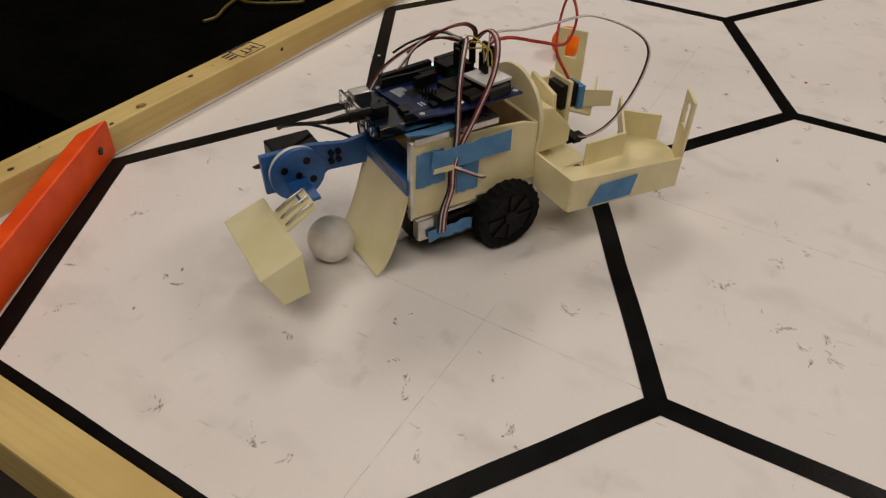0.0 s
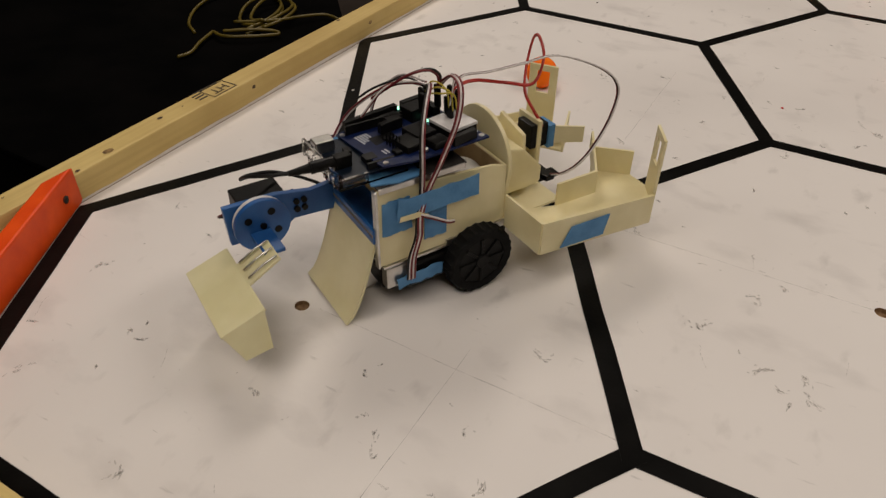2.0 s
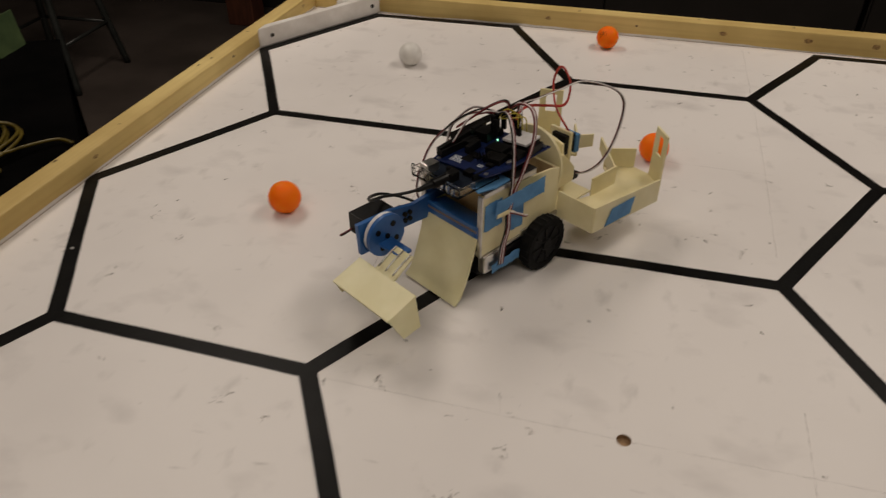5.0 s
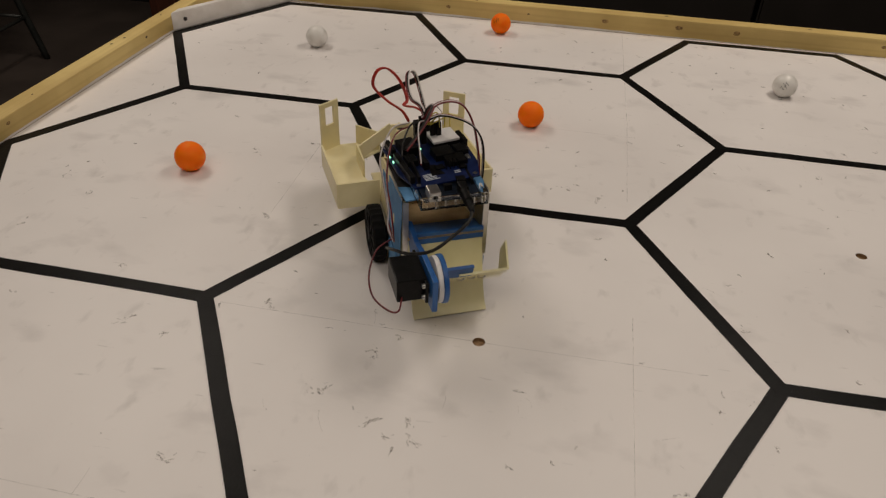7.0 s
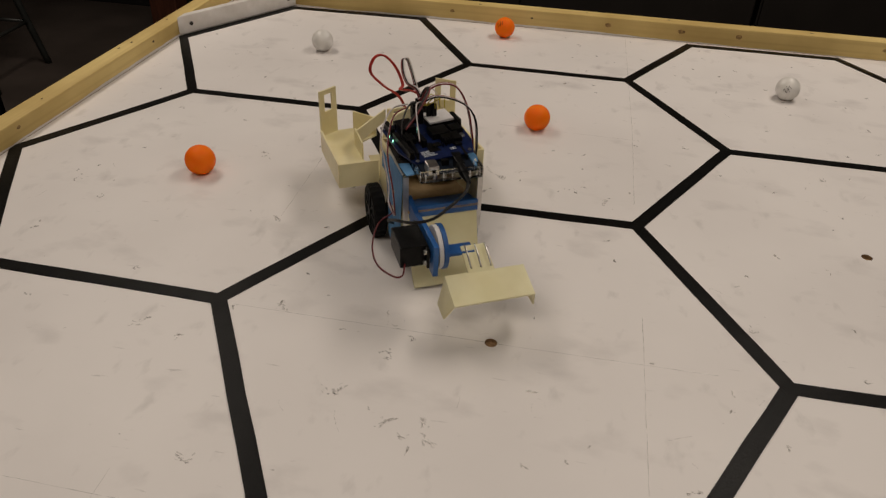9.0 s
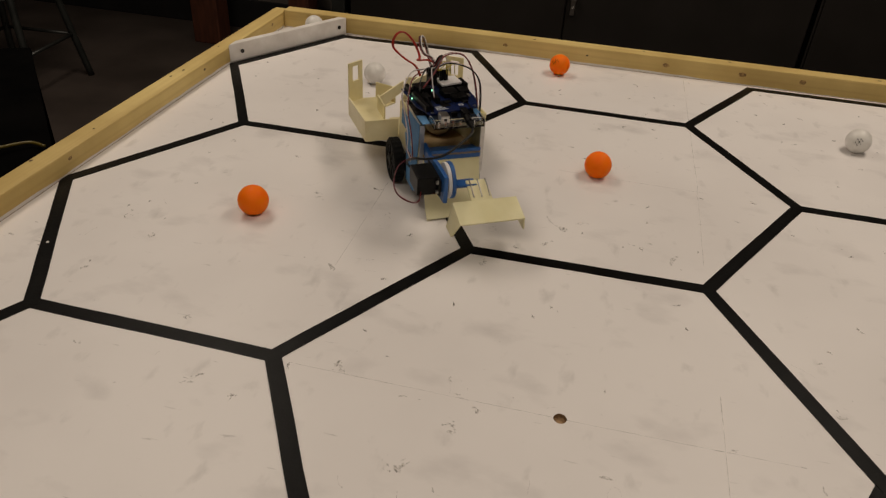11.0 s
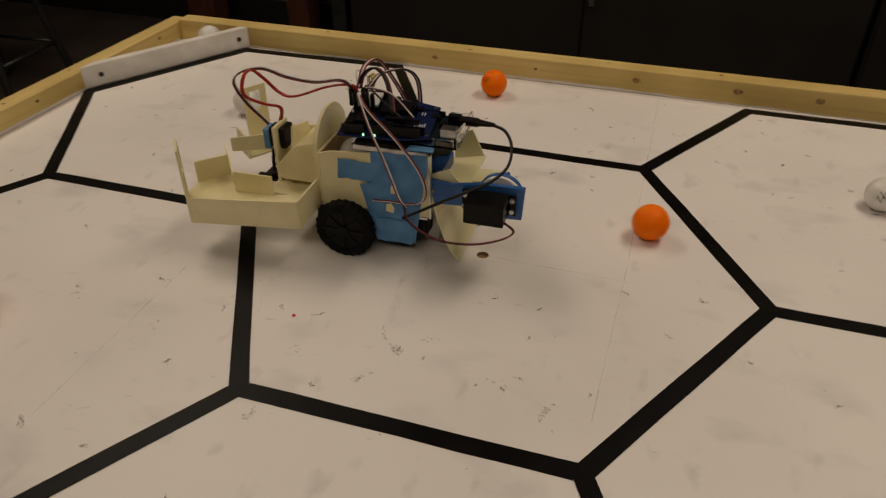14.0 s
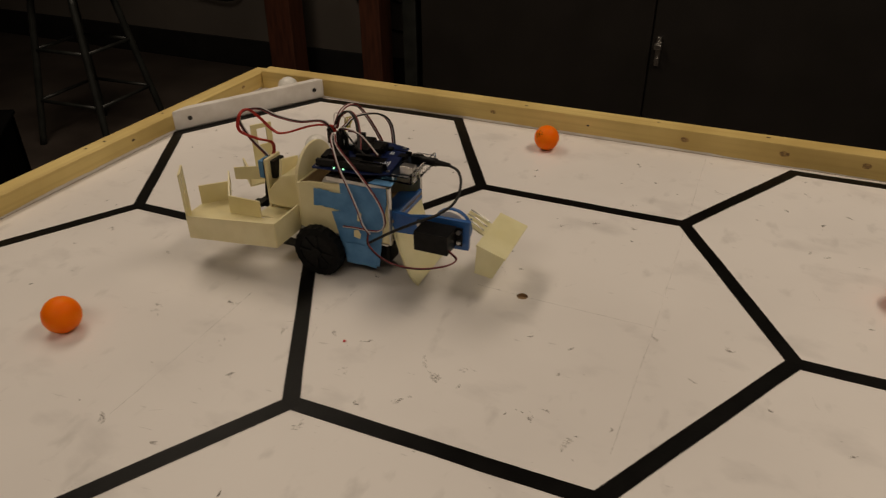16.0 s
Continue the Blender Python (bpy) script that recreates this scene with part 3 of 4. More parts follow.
tagged(part("scuffing", bm, SCUFF, board, "scattered grey scuff marks"), kind="stuff")
part("paint_fleck", drum((-0.2185 - BO.x, -0.151 - BO.y, 0.0012), (0, 0, 1), 0.0020, 0.0008, 6), PAINT, board, "small white fleck on the tape")
for x, y in ((0.304, 0.107),):
    part("red_speck", drum((x - BO.x, y - BO.y, 0.0006), (0, 0, 1), 0.0018, 0.001, 7), CHALK_RED, board, "tiny red speck")


def rail(x0, x1, y0, y1, knots, label, along_x, height=RAIL_H):
    length = (x1 - x0) if along_x else (y1 - y0)
    bm = box(-length / 2, length / 2, -RAIL_W / 2, RAIL_W / 2, 0, height + 0.018, 0.003)
    ob = part("wooden_rail", bm, PINE, board, label)
    ob.matrix_local = pose((x0 + x1) / 2 - BO.x, (y0 + y1) / 2 - BO.y, -0.018, 0, 0, 0 if along_x else 90)
    for u, v, top, r in knots:
        bm = bmesh.new()
        n = 12
        z = height + 0.018
        ring = []
        for k in range(n):
            a = 2 * math.pi * k / n
            e, g = r * 1.2 * math.cos(a) * rng.uniform(0.85, 1.15), 0.8 * r * math.sin(a) * rng.uniform(0.85, 1.15)
            ring.append(bm.verts.new((u + e, v + g, z + 0.0006) if top else (u + e, v, 0.018 + top * 0 + g + 0.022)))
        bm.faces.new(ring)
        if not top:
            for w in bm.verts:
                w.co.y = v
        part("knot", bm, NAIL_HOLE if r < 0.0035 else KNOT, ob)
    return ob


# the side rail's length runs along y; its own x axis is turned to lie along it
side_rail = rail(LEFT - RAIL_W, LEFT, FRONT - RAIL_W, BACK + RAIL_W,
    [(u, v, True, r) for u, v, r in ((-0.6305, -0.0055, 0.0030), (-0.5895, 0.0075, 0.0012), (-0.5175, -0.0135, 0.0026), (-0.4725, -0.0075, 0.0055), (-0.3895, 0.0025, 0.0031), (-0.3535, 0.0020, 0.0011), (-0.0225, 0.0115, 0.0028), (0.100, -0.004, 0.0018), (0.340, 0.005, 0.0025), (0.376, 0.0, 0.0025), (0.520, 0.004, 0.002))]
    + [(u, -RAIL_W / 2 - 0.0006, False, r) for u, r in ((-0.25, 0.003), (0.02, 0.0035), (0.42, 0.003), (0.73, 0.004))], "pale pine rail with dark knots and a stamp", False, SIDE_H)
back_rail = rail(LEFT, RIGHT, BACK, BACK + RAIL_W,
    [(u, rng.uniform(-0.01, 0.01), True, r) for u, r in ((-0.9, 0.002), (-0.62, 0.003), (-0.38, 0.002), (-0.2, 0.003), (0.1, 0.003))]
    + [(u, -RAIL_W / 2 - 0.0006, False, r) for u, r in ((-0.683, 0.0045), (-0.50, 0.0022), (-0.330, 0.0060), (-0.171, 0.0062), (-0.049, 0.0060), (0.25, 0.004))], "pale pine rail with dark knots", True)
front_rail = rail(LEFT, RIGHT, FRONT - RAIL_W, FRONT, [], "pale pine rail", True)
right_rail = rail(RIGHT, RIGHT + RAIL_W, FRONT - RAIL_W, BACK + RAIL_W, [(0.1, 0.0, True, 0.003)], "pale pine rail", False)

# white paint that ran up the rails' feet, and the dark joint below it
def rail_foot(owner, length, inner, seed):
    r = random.Random(seed)
    n = int(length / 0.02)
    bm = bmesh.new()
    rows = []
    high = 0.003
    for k in range(n + 1):
        high = min(0.0055, max(0.0012, high + r.uniform(-0.0012, 0.0012)))
        u = -length / 2 + length * k / n
        rows.append((bm.verts.new((u, inner, 0.0183)), bm.verts.new((u, inner, 0.018 + high))))
    for p, q in zip(rows, rows[1:]):
        bm.faces.new((p[0], q[0], q[1], p[1]))
    part("paint_edge", bm, WHITE_PAINT, owner, "uneven edge of white paint")
    side = -1 if inner < 0 else 1
    part("joint", box(-length / 2, length / 2, min(inner, inner + side * 0.0007), max(inner, inner + side * 0.0007), 0.0181, 0.0184), BARE, owner, "thin dark joint along the board")


rail_foot(side_rail, BACK - FRONT - 0.01, -RAIL_W / 2 - 0.0004, 3)
rail_foot(back_rail, RIGHT - LEFT - 0.01, -RAIL_W / 2 - 0.0004, 4)

# ink stamp on top of the side rail: a frame, two letters, and lines too small to read
INK = varied("stamp_ink", (0.02, 0.016, 0.012), (0.06, 0.045, 0.03), 200, 0.7)
STAMP_U, STAMP_Z = -0.290 - (BACK + FRONT) / 2, SIDE_H + 0.018 + 0.0006
text = bpy.data.curves.new("stamp_text", "FONT")
text.body, text.size, text.align_x, text.align_y = "HT", 0.020, "CENTER", "CENTER"
holder = new("stamp_text", text)
letters = bpy.data.meshes.new_from_object(holder.evaluated_get(bpy.context.evaluated_depsgraph_get()))
bpy.data.objects.remove(holder)
bm = bmesh.new()
bm.from_mesh(letters)
bmesh.ops.transform(bm, matrix=pose(STAMP_U, -0.001, STAMP_Z, 0, 0, 180), verts=bm.verts)
part("stamp_letters", bm, INK, side_rail, "black stamped letters")
bm = bmesh.new()
for a, b, c, d in ((-0.020, 0.020, 0.0125, 0.0137), (-0.020, 0.020, -0.0137, -0.0125), (-0.020, -0.0188, -0.0125, 0.0125), (0.0188, 0.020, -0.0125, 0.0125),
                   (-0.036, -0.022, 0.008, 0.0105), (-0.036, -0.022, 0.002, 0.0045), (-0.036, -0.022, -0.0045, -0.002), (-0.030, 0.012, 0.0150, 0.0166)):
    box(STAMP_U + a, STAMP_U + b, c, d, STAMP_Z - 0.0004, STAMP_Z, 0, bm)
part("stamp_frame", bm, INK, side_rail, "black stamped frame and bars")


def corner_bar(p, q, height, thick, mat, label):
    """A bar whose front face runs from p to q, its ends cut to lie flat against the two rails."""
    p, q = Vector((*p, 0)), Vector((*q, 0))
    d = (q - p).normalized()
    back = Vector((d.y, -d.x, 0)) * thick
    if back.dot((p + q) / 2 - Vector((0.5, 0.0, 0))) < 0:
        back = -back
    side_x, end_y = LEFT + 0.0006, (BACK - 0.0006 if q.y > 0 else FRONT + 0.0006)

    def cut_x(c):
        return c + d * ((side_x - c.x) / d.x)

    def cut_y(c):
        return c + d * ((end_y - c.y) / d.y)

    mid = (p + q) / 2
    outline = [cut_x(mid), cut_y(mid), cut_y(mid + back), cut_x(mid + back)]
    bm = prism([c - mid + Vector((0, 0, 0.0012)) for c in outline], (0, 0, height))
    ob = part("corner_bar", soften(bm, 0.0025), mat)
    ob.location = mid
    along = (cut_y(mid) - cut_x(mid))
    for u in (0.10, 0.93):
        c = cut_x(mid) + along * u - mid - back * 0.03
        part("screw", drum((c.x, c.y, height * 0.54), tuple(back), 0.0042, 0.002, 14), GUNMETAL, ob)
    return tagged(ob, label, "wooden bar")


# each bar closes a corner of the field, its foot just outside the tape
corner_bar((-0.3065, 0.530), (-0.1595, 0.788), 0.038, 0.016, WHITE_PAINT, "white-painted bar screwed across the board's corner")
corner_bar((-0.3005, -0.536), (-0.1620, -0.783), 0.043, 0.018, ORANGE_PAINT, "glossy orange-painted bar screwed across the board's corner")


# ---------------------------------------------------------------- balls
BALL_R = 0.0214


SEAT = 0.0011  # how far a ball settles into a drilled hole


def ball(x, y, mat, label, marks=0, turn=(0, 0, 0), sunk=0.0):
    bm = bmesh.new()
    bmesh.ops.create_uvsphere(bm, u_segments=40, v_segments=24, radius=BALL_R)
    ob = part("golf_ball", bm, mat, None, smooth=True)
    ob.matrix_world = pose(x, y, BALL_R + 0.0004 - sunk, *turn)
    for k in range(marks):
        bm = bmesh.new()
        rows = []
        for q in range(7):
            a, e = 0.5 + 0.09 * q + k * 0.2, 0.35 + 0.16 * math.sin(q * 1.7 + k) + k * 0.28
            rows.append([bm.verts.new(Vector((math.cos(a) * math.cos(f), math.sin(a) * math.cos(f), math.sin(f))) * (BALL_R + 0.0002)) for f in (e, e + 0.07)])
        for r, t in zip(rows, rows[1:]):
            bm.faces.new((r[0], t[0], t[1], r[1]))
        part("printed_mark", bm, BLACK, ob, "small worn dark mark")
    return tagged(ob, label, "ball", "balls on the board")


ball(-0.003, -0.001, ORANGE_BALL, "smooth orange golf-sized ball on a drilled hole", 0, sunk=SEAT)
ball(0.353, 0.716, ORANGE_BALL, "orange ball with a dark mark near the back rail", 2, (0, 0, -170))
ball(0.003, 0.528, WHITE_BALL, "dull white ball on the far hexagon", 0, sunk=SEAT)
ball(0.904, 0.520, WHITE_BALL, "white ball with a small dark mark", 2, (0, 20, -150), SEAT)
ball(-0.222, 0.771, WHITE_BALL, "white ball behind the corner bar", 0)
rolling_ball = ball(0.459, 0.270, ORANGE_BALL, "smooth orange ball that is knocked away rolling", 0, sunk=SEAT)
carried_ball = ball(-0.003, -0.530, WHITE_BALL, "white ball that is scooped into the robot", 0, (0, 0, -90))

# ---------------------------------------------------------------- robot
robot = tagged(new("robot"), "small wheeled robot of cream printed plastic with a scoop", "robot")
HALF = 0.045

# lower chassis and drive
part("chassis", soften(box(-0.045, 0.088, -0.036, 0.036, 0.020, 0.052), 0.004), BLACK, robot)
bm = box(-0.052, 0.092, -0.046, 0.047, 0.0525, 0.0548)
part("base_plate", bm, STEEL, robot, "thin bare metal base plate")
part("motor", soften(box(0.005, 0.068, 0.0365, 0.047, 0.022, 0.048), 0.003), BLACK, robot)
part("motor", soften(box(0.005, 0.068, -0.047, -0.0365, 0.022, 0.048), 0.003), BLACK, robot)
part("caster_bracket", soften(box(0.078, 0.096, -0.012, 0.012, 0.008, 0.052), 0.002), STEEL, robot)
part("caster_ball", drum((0.087, 0, 0.0085), (0, 1, 0), 0.008, 0.012, 20), STEEL, robot)
part("side_bracket", soften(box(0.060, 0.090, 0.0375, 0.0478, 0.030, 0.052), 0.002), STEEL, robot, "bent metal bracket")

# ball box: two sides, back, floor and lid
OUT = ((-0.030, 0.055), (0.094, 0.055), (0.094, 0.1305), (0.045, 0.1265), (-0.018, 0.1205), (-0.030, 0.1165))
for y in (HALF - 0.003, -HALF):
    part("side_panel", soften(prism([(x, y, z) for x, z in OUT], (0, 0.003, 0)), 0.0008), CREAM, robot)
part("back_panel", soften(box(-0.0335, -0.0305, -0.044, 0.044, 0.055, 0.116), 0.0008), CREAM, robot)
part("card_lining", box(-0.0300, -0.0292, -0.0412, 0.0412, 0.0710, 0.1155), TAN, robot, "tan card lining")
part("box_floor", prism([(-0.030, -0.0415, 0.060), (0.098, -0.0415, 0.085), (0.098, 0.0415, 0.085), (-0.030, 0.0415, 0.060)], (0, 0, 0.003)), TAN, robot, "tan card floor of the ball box")
part("chute_floor", prism([(0.066, -0.0395, 0.0822), (0.0942, -0.0395, 0.0876), (0.0942, 0.0412, 0.0876), (0.066, 0.0412, 0.0822)], (0, 0, 0.0008)), BLUE_PRINT, robot, "blue printed chute floor")
part("chute_wall", soften(box(0.030, 0.0940, -0.0412, -0.0396, 0.0862, 0.1080), 0.0004), BLUE_PRINT, robot, "blue printed chute wall")
part("front_lip", soften(box(0.0945, 0.098, -0.040, 0.042, 0.0785, 0.0925), 0.0006), BLUE_PRINT, robot, "dark blue printed lip")
part("corner_angle", box(0.0945, 0.0965, 0.0405, 0.0465, 0.055, 0.131), STEEL, robot, "bright metal corner strip")
part("corner_angle", box(0.0945, 0.0965, -0.0465, -0.0405, 0.055, 0.131), STEEL, robot, "bright metal corner strip")
lid = part("lid", soften(box(0.010, 0.093, -0.0455, 0.0455, 0.1315, 0.1335), 0.0006), GUNMETAL, robot, "dark glossy lid")
part("edge_strip", box(0.012, 0.093, 0.0457, 0.0466, 0.1285, 0.1335), STEEL, lid, "bright metal edge")
part("edge_strip", box(0.012, 0.093, -0.0466, -0.0457, 0.1285, 0.1335), STEEL, lid, "bright metal edge")
part("edge_strip", box(-0.036, 0.03, 0.0455, 0.0475, 0.0555, 0.060), STEEL, robot, "bright metal edge")


def masking(x0, x1, z0, z1, y, ragged, outward):
    """A torn piece of masking tape on one side of the robot."""
    bm = bmesh.new()
    n = 8
    rows = []
    for k in range(n + 1):
        x = x0 + (x1 - x0) * k / n
        j0, j1 = rng.uniform(-ragged, ragged), rng.uniform(-ragged, ragged)
        e = rng.uniform(-ragged, ragged) if k in (0, n) else 0
        rows.append([(x + e, z0 + j0), (x - e, z1 + j1)])
    v = [[(bm.verts.new((x, y, z)), bm.verts.new((x, y + outward * 0.0006, z))) for x, z in r] for r in rows]
    for r, t in zip(v, v[1:]):
        bm.faces.new((r[0][1], t[0][1], t[1][1], r[1][1]))
        bm.faces.new((r[0][0], r[1][0], t[1][0], t[0][0]))
        bm.faces.new((r[0][0], t[0][0], t[0][1], r[0][1]))
        bm.faces.new((r[1][0], r[1][1], t[1][1], t[1][0]))
    for r in (v[0], v[-1]):
        bm.faces.new((r[0][0], r[0][1], r[1][1], r[1][0]))
    return part("masking_tape", bm, BLUE_TAPE, robot, "torn blue masking tape")


masking(0.000, 0.079, 0.1005, 0.1205, HALF + 0.0052, 0.0012, 1)
masking(0.064, 0.091, 0.086, 0.1185, HALF + 0.0006, 0.001, 1)
masking(0.030, 0.052, 0.070, 0.1025, HALF + 0.0016, 0.001, 1)
masking(0.036, 0.081, 0.029, 0.0415, HALF + 0.0054, 0.0015, 1)
side = -HALF - 0.0018
bm = prism([(x, side, z) for x, z in ((0.031, 0.128), (0.045, 0.1292), (0.062, 0.1288), (0.0935, 0.1315), (0.0935, 0.112), (0.0905, 0.100), (0.0865, 0.078), (0.0830, 0.052), (0.0785, 0.021), (0.055, 0.0195), (0.033, 0.018), (0.0265, 0.045), (0.022, 0.066), (0.0165, 0.087), (0.024, 0.0885), (0.031, 0.0925))], (0, -0.0006, 0))
part("masking_tape", bm, BLUE_TAPE, robot, "torn blue masking tape")
bm = prism([(x, side - 0.0008, z) for x, z in ((0.052, 0.081), (0.0575, 0.0815), (0.0585, 0.092), (0.055, 0.0945), (0.0525, 0.089))], (0, -0.0003, 0))
part("torn_patch", bm, CREAM, robot, "bare cream patch in the torn tape")
bm = prism([(x, side - 0.0008, z) for x, z in ((0.0455, 0.058), (0.054, 0.056), (0.0555, 0.063), (0.052, 0.0685), (0.0465, 0.067))], (0, -0.0003, 0))
part("torn_patch", bm, CREAM, robot, "bare cream patch in the torn tape")
masking(-0.008, 0.032, 0.0915, 0.1140, -HALF - 0.0012, 0.0012, -1)
masking(0.0335, 0.0765, 0.019, 0.048, -HALF - 0.0036, 0.0012, -1)
bm = prism([(0.050, 0.018, 0.1338), (0.094, 0.022, 0.1338), (0.096, 0.040, 0.1338), (0.074, 0.0462, 0.1338), (0.052, 0.0445, 0.1338)], (0, 0, 0.0012))
part("masking_tape", bm, BLUE_TAPE, robot, "torn blue masking tape")
bm = prism([(0.070, -0.046, 0.1338), (0.099, -0.044, 0.1338), (0.096, -0.022, 0.1338), (0.074, -0.026, 0.1338)], (0, 0, 0.0012))
part("masking_tape", bm, BLUE_TAPE, robot, "torn blue masking tape")
bm = prism([(0.050, HALF + 0.0061, 0.098), (0.078, HALF + 0.0061, 0.100), (0.077, HALF + 0.0061, 0.1045), (0.060, HALF + 0.0061, 0.104)], (0, 0.0006, 0))
part("torn_flap", bm, CREAM, robot, "torn pale tape end")


# curved ramp that guides a ball up into the box
def ramp():
    n = 14
    prof = []
    for k in range(n + 1):
        t = k / n
        prof.append((0.129 - 0.0335 * t**0.62, 0.0025 + 0.082 * t**1.05))
    bm = bmesh.new()
    rows = []
    for i, (x, z) in enumerate(prof):
        a, b = prof[max(i - 1, 0)], prof[min(i + 1, n)]
        d = Vector((b[0] - a[0], 0, b[1] - a[1])).normalized()
        o = Vector((d.z, 0, -d.x)) * -0.0022
        p = Vector((x, 0, z))
        rows.append([bm.verts.new(q) for q in (p + Vector((0, -0.041, 0)), p + Vector((0, 0.041, 0)), p + o + Vector((0, 0.041, 0)), p + o + Vector((0, -0.041, 0)))])
    for r, t in zip(rows, rows[1:]):
        for k in range(4):
            bm.faces.new((r[k], r[(k + 1) % 4], t[(k + 1) % 4], t[k]))
    bm.faces.new(rows[0])
    bm.faces.new(rows[-1][::-1])
    ob = part("ramp", bm, CREAM_OLD, robot, "curved cream ramp")
    ob.data.shade_smooth()
    ob.data.set_sharp_from_angle(angle=0.6)


ramp()


# rear trays, one each side, open behind, each ending in a slotted upright
def tray(s):
    tr = new("tray")
    tr.parent = robot
    plan = [(-0.034, 0.046), (-0.036, 0.096), (-0.169, 0.0985), (-0.186, 0.074), (-0.187, 0.049), (-0.158, 0.022), (-0.132, 0.057), (-0.085, 0.056), (-0.052, 0.046)]
    pts = [(x, s * y, 0.0605 + 0.030 * (x + 0.036)) for x, y in plan]
    part("tray_floor", prism(pts if s < 0 else pts[::-1], (0, 0, 0.0025)), CREAM, tr)
    part("tray_front", wall_strip(-0.034, s * 0.046, -0.036, s * 0.096, 0.052, 0.0855, 0.050, 0.0835, 0.0025), CREAM, tr)
    part("tray_side", wall_strip(-0.036, s * 0.096, -0.169, s * 0.0985, 0.050, 0.0835, 0.037, 0.0685, 0.0025), CREAM, tr)
    part("tray_wall", wall_strip(-0.132, s * 0.057, -0.085, s * 0.056, 0.058, 0.085, 0.060, 0.085, 0.0022), CREAM, tr)
    part("tray_wall", wall_strip(-0.187, s * 0.049, -0.158, s * 0.022, 0.056, 0.085, 0.057, 0.0855, 0.0022), CREAM, tr)
    part("tray_fin", wall_strip(-0.132, s * 0.057, -0.170, s * 0.006, 0.058, 0.080, 0.074, 0.0915, 0.0022), CREAM, tr)
    # upright: a plate with a slot near its top
    inner, outer = Vector((-0.186, s * 0.073, 0)), Vector((-0.1685, s * 0.0985, 0))

    def bar(u0, u1, z0, z1, name_bm):
        a, b = inner.lerp(outer, u0), inner.lerp(outer, u1)
        wall_strip(a.x, a.y, b.x, b.y, z0, z1, z0, z1, 0.0026, name_bm)

    bm = bmesh.new()
    bar(0, 1, 0.038, 0.094, bm)
    bar(0, 0.27, 0.094, 0.119, bm)
    bar(0.73, 1, 0.094, 0.119, bm)
    bar(0, 1, 0.119, 0.1255, bm)
    part("upright", bm, CREAM, tr, "slotted cream upright")
    return tr


tray(1)
tray(-1)
bm = prism([(-0.057, 0.0985, 0.0505), (-0.107, 0.0995, 0.0475), (-0.112, 0.0995, 0.0685), (-0.068, 0.0985, 0.0700)], (0, 0.0008, 0))
part("masking_tape", bm, BLUE_TAPE, robot, "blue masking tape on the tray")


# rear gate: a round plate, a stepped block, and its small servo
def gate():
    bm = bmesh.new()
    pts = []
    for k in range(29):
        a = -0.35 + (math.pi + 0.70) * k / 28
        pts.append((-0.0345, 0.003 + 0.0430 * math.cos(a), 0.1090 + 0.0430 * math.sin(a)))
    pts += [(-0.0345, -0.034, 0.056), (-0.0345, 0.040, 0.056)]
    prism(pts, (-0.004, 0, 0), bm)
    part("round_plate", soften(bm, 0.001), CREAM, robot, "round cream plate standing on edge")
    part("gate_block", soften(prism([(-0.040, -0.030, 0.068), (-0.086, -0.030, 0.068), (-0.0895, -0.030, 0.072), (-0.0895, -0.030, 0.087), (-0.085, -0.030, 0.092), (-0.078, -0.030, 0.100), (-0.066, -0.030, 0.112), (-0.039, -0.030, 0.120)], (0, 0.056, 0)), 0.002), CREAM, robot)
    part("gate_cheek", soften(box(-0.0980, -0.0940, -0.020, 0.012, 0.058, 0.1255), 0.001), CREAM, robot)
    part("gate_cheek", soften(prism([(-0.070, -0.026, 0.095), (-0.070, 0.020, 0.095), (-0.070, 0.018, 0.121), (-0.070, -0.018, 0.130)], (-0.004, 0, 0)), 0.001), CREAM, robot)
    sv = part("gate_servo", soften(box(-0.0938, -0.0870, -0.012, 0.010, 0.097, 0.1215), 0.001), BLACK, robot, "small black servo")
    part("servo_ear", box(-0.108, -0.0985, -0.008, 0.008, 0.096, 0.1195), BLACK, sv)
    part("masking_tape", box(-0.1155, -0.1085, -0.009, 0.010, 0.093, 0.1165), BLUE_TAPE, sv, "blue masking tape round the servo")
    part("gate_rod", tube([(-0.104, -0.010, 0.095), (-0.106, -0.011, 0.080), (-0.106, -0.012, 0.066)], 0.0020), BLACK, robot, smooth=True)
    part("tray_floor", box(-0.10, -0.034, -0.045, 0.045, 0.0555, 0.058), CREAM, robot)
    bm = box(-0.135, -0.10, -0.010, 0.004, 0.050, 0.0525)
    box(-0.122, -0.112, -0.018, 0.010, 0.0526, 0.0585, 0, bm)
    part("black_latch", soften(bm, 0.0006), BLACK, robot)


gate()

# electronics on the lid
case = part("acrylic_case", soften(box(0.060, 0.121, -0.034, 0.036, 0.1352, 0.1372), 0.0006), ACRYLIC, robot, "clear acrylic board case")
part("case_wall", box(0.1185, 0.121, -0.034, 0.036, 0.1373, 0.1485), ACRYLIC, case)
part("case_wall", box(0.096, 0.118, 0.0340, 0.036, 0.1373, 0.1450), ACRYLIC, case)
part("case_wall", box(0.096, 0.118, -0.034, -0.0320, 0.1373, 0.1450), ACRYLIC, case)
for y in (-0.028, -0.018, -0.008, 0.002, 0.012, 0.022, 0.030):
    part("case_rib", box(0.1212, 0.1232, y - 0.0012, y + 0.0012, 0.1365, 0.146), ACRYLIC, case)
mcu = part("main_board", box(0.022, 0.114, -0.029, 0.031, 0.1405, 0.1421), PCB_DARK, robot, "dark circuit board under the shield")
part("usb_socket", soften(box(0.101, 0.1175, -0.0245, -0.0125, 0.1423, 0.1525), 0.0008), STEEL, mcu, "silver square socket")
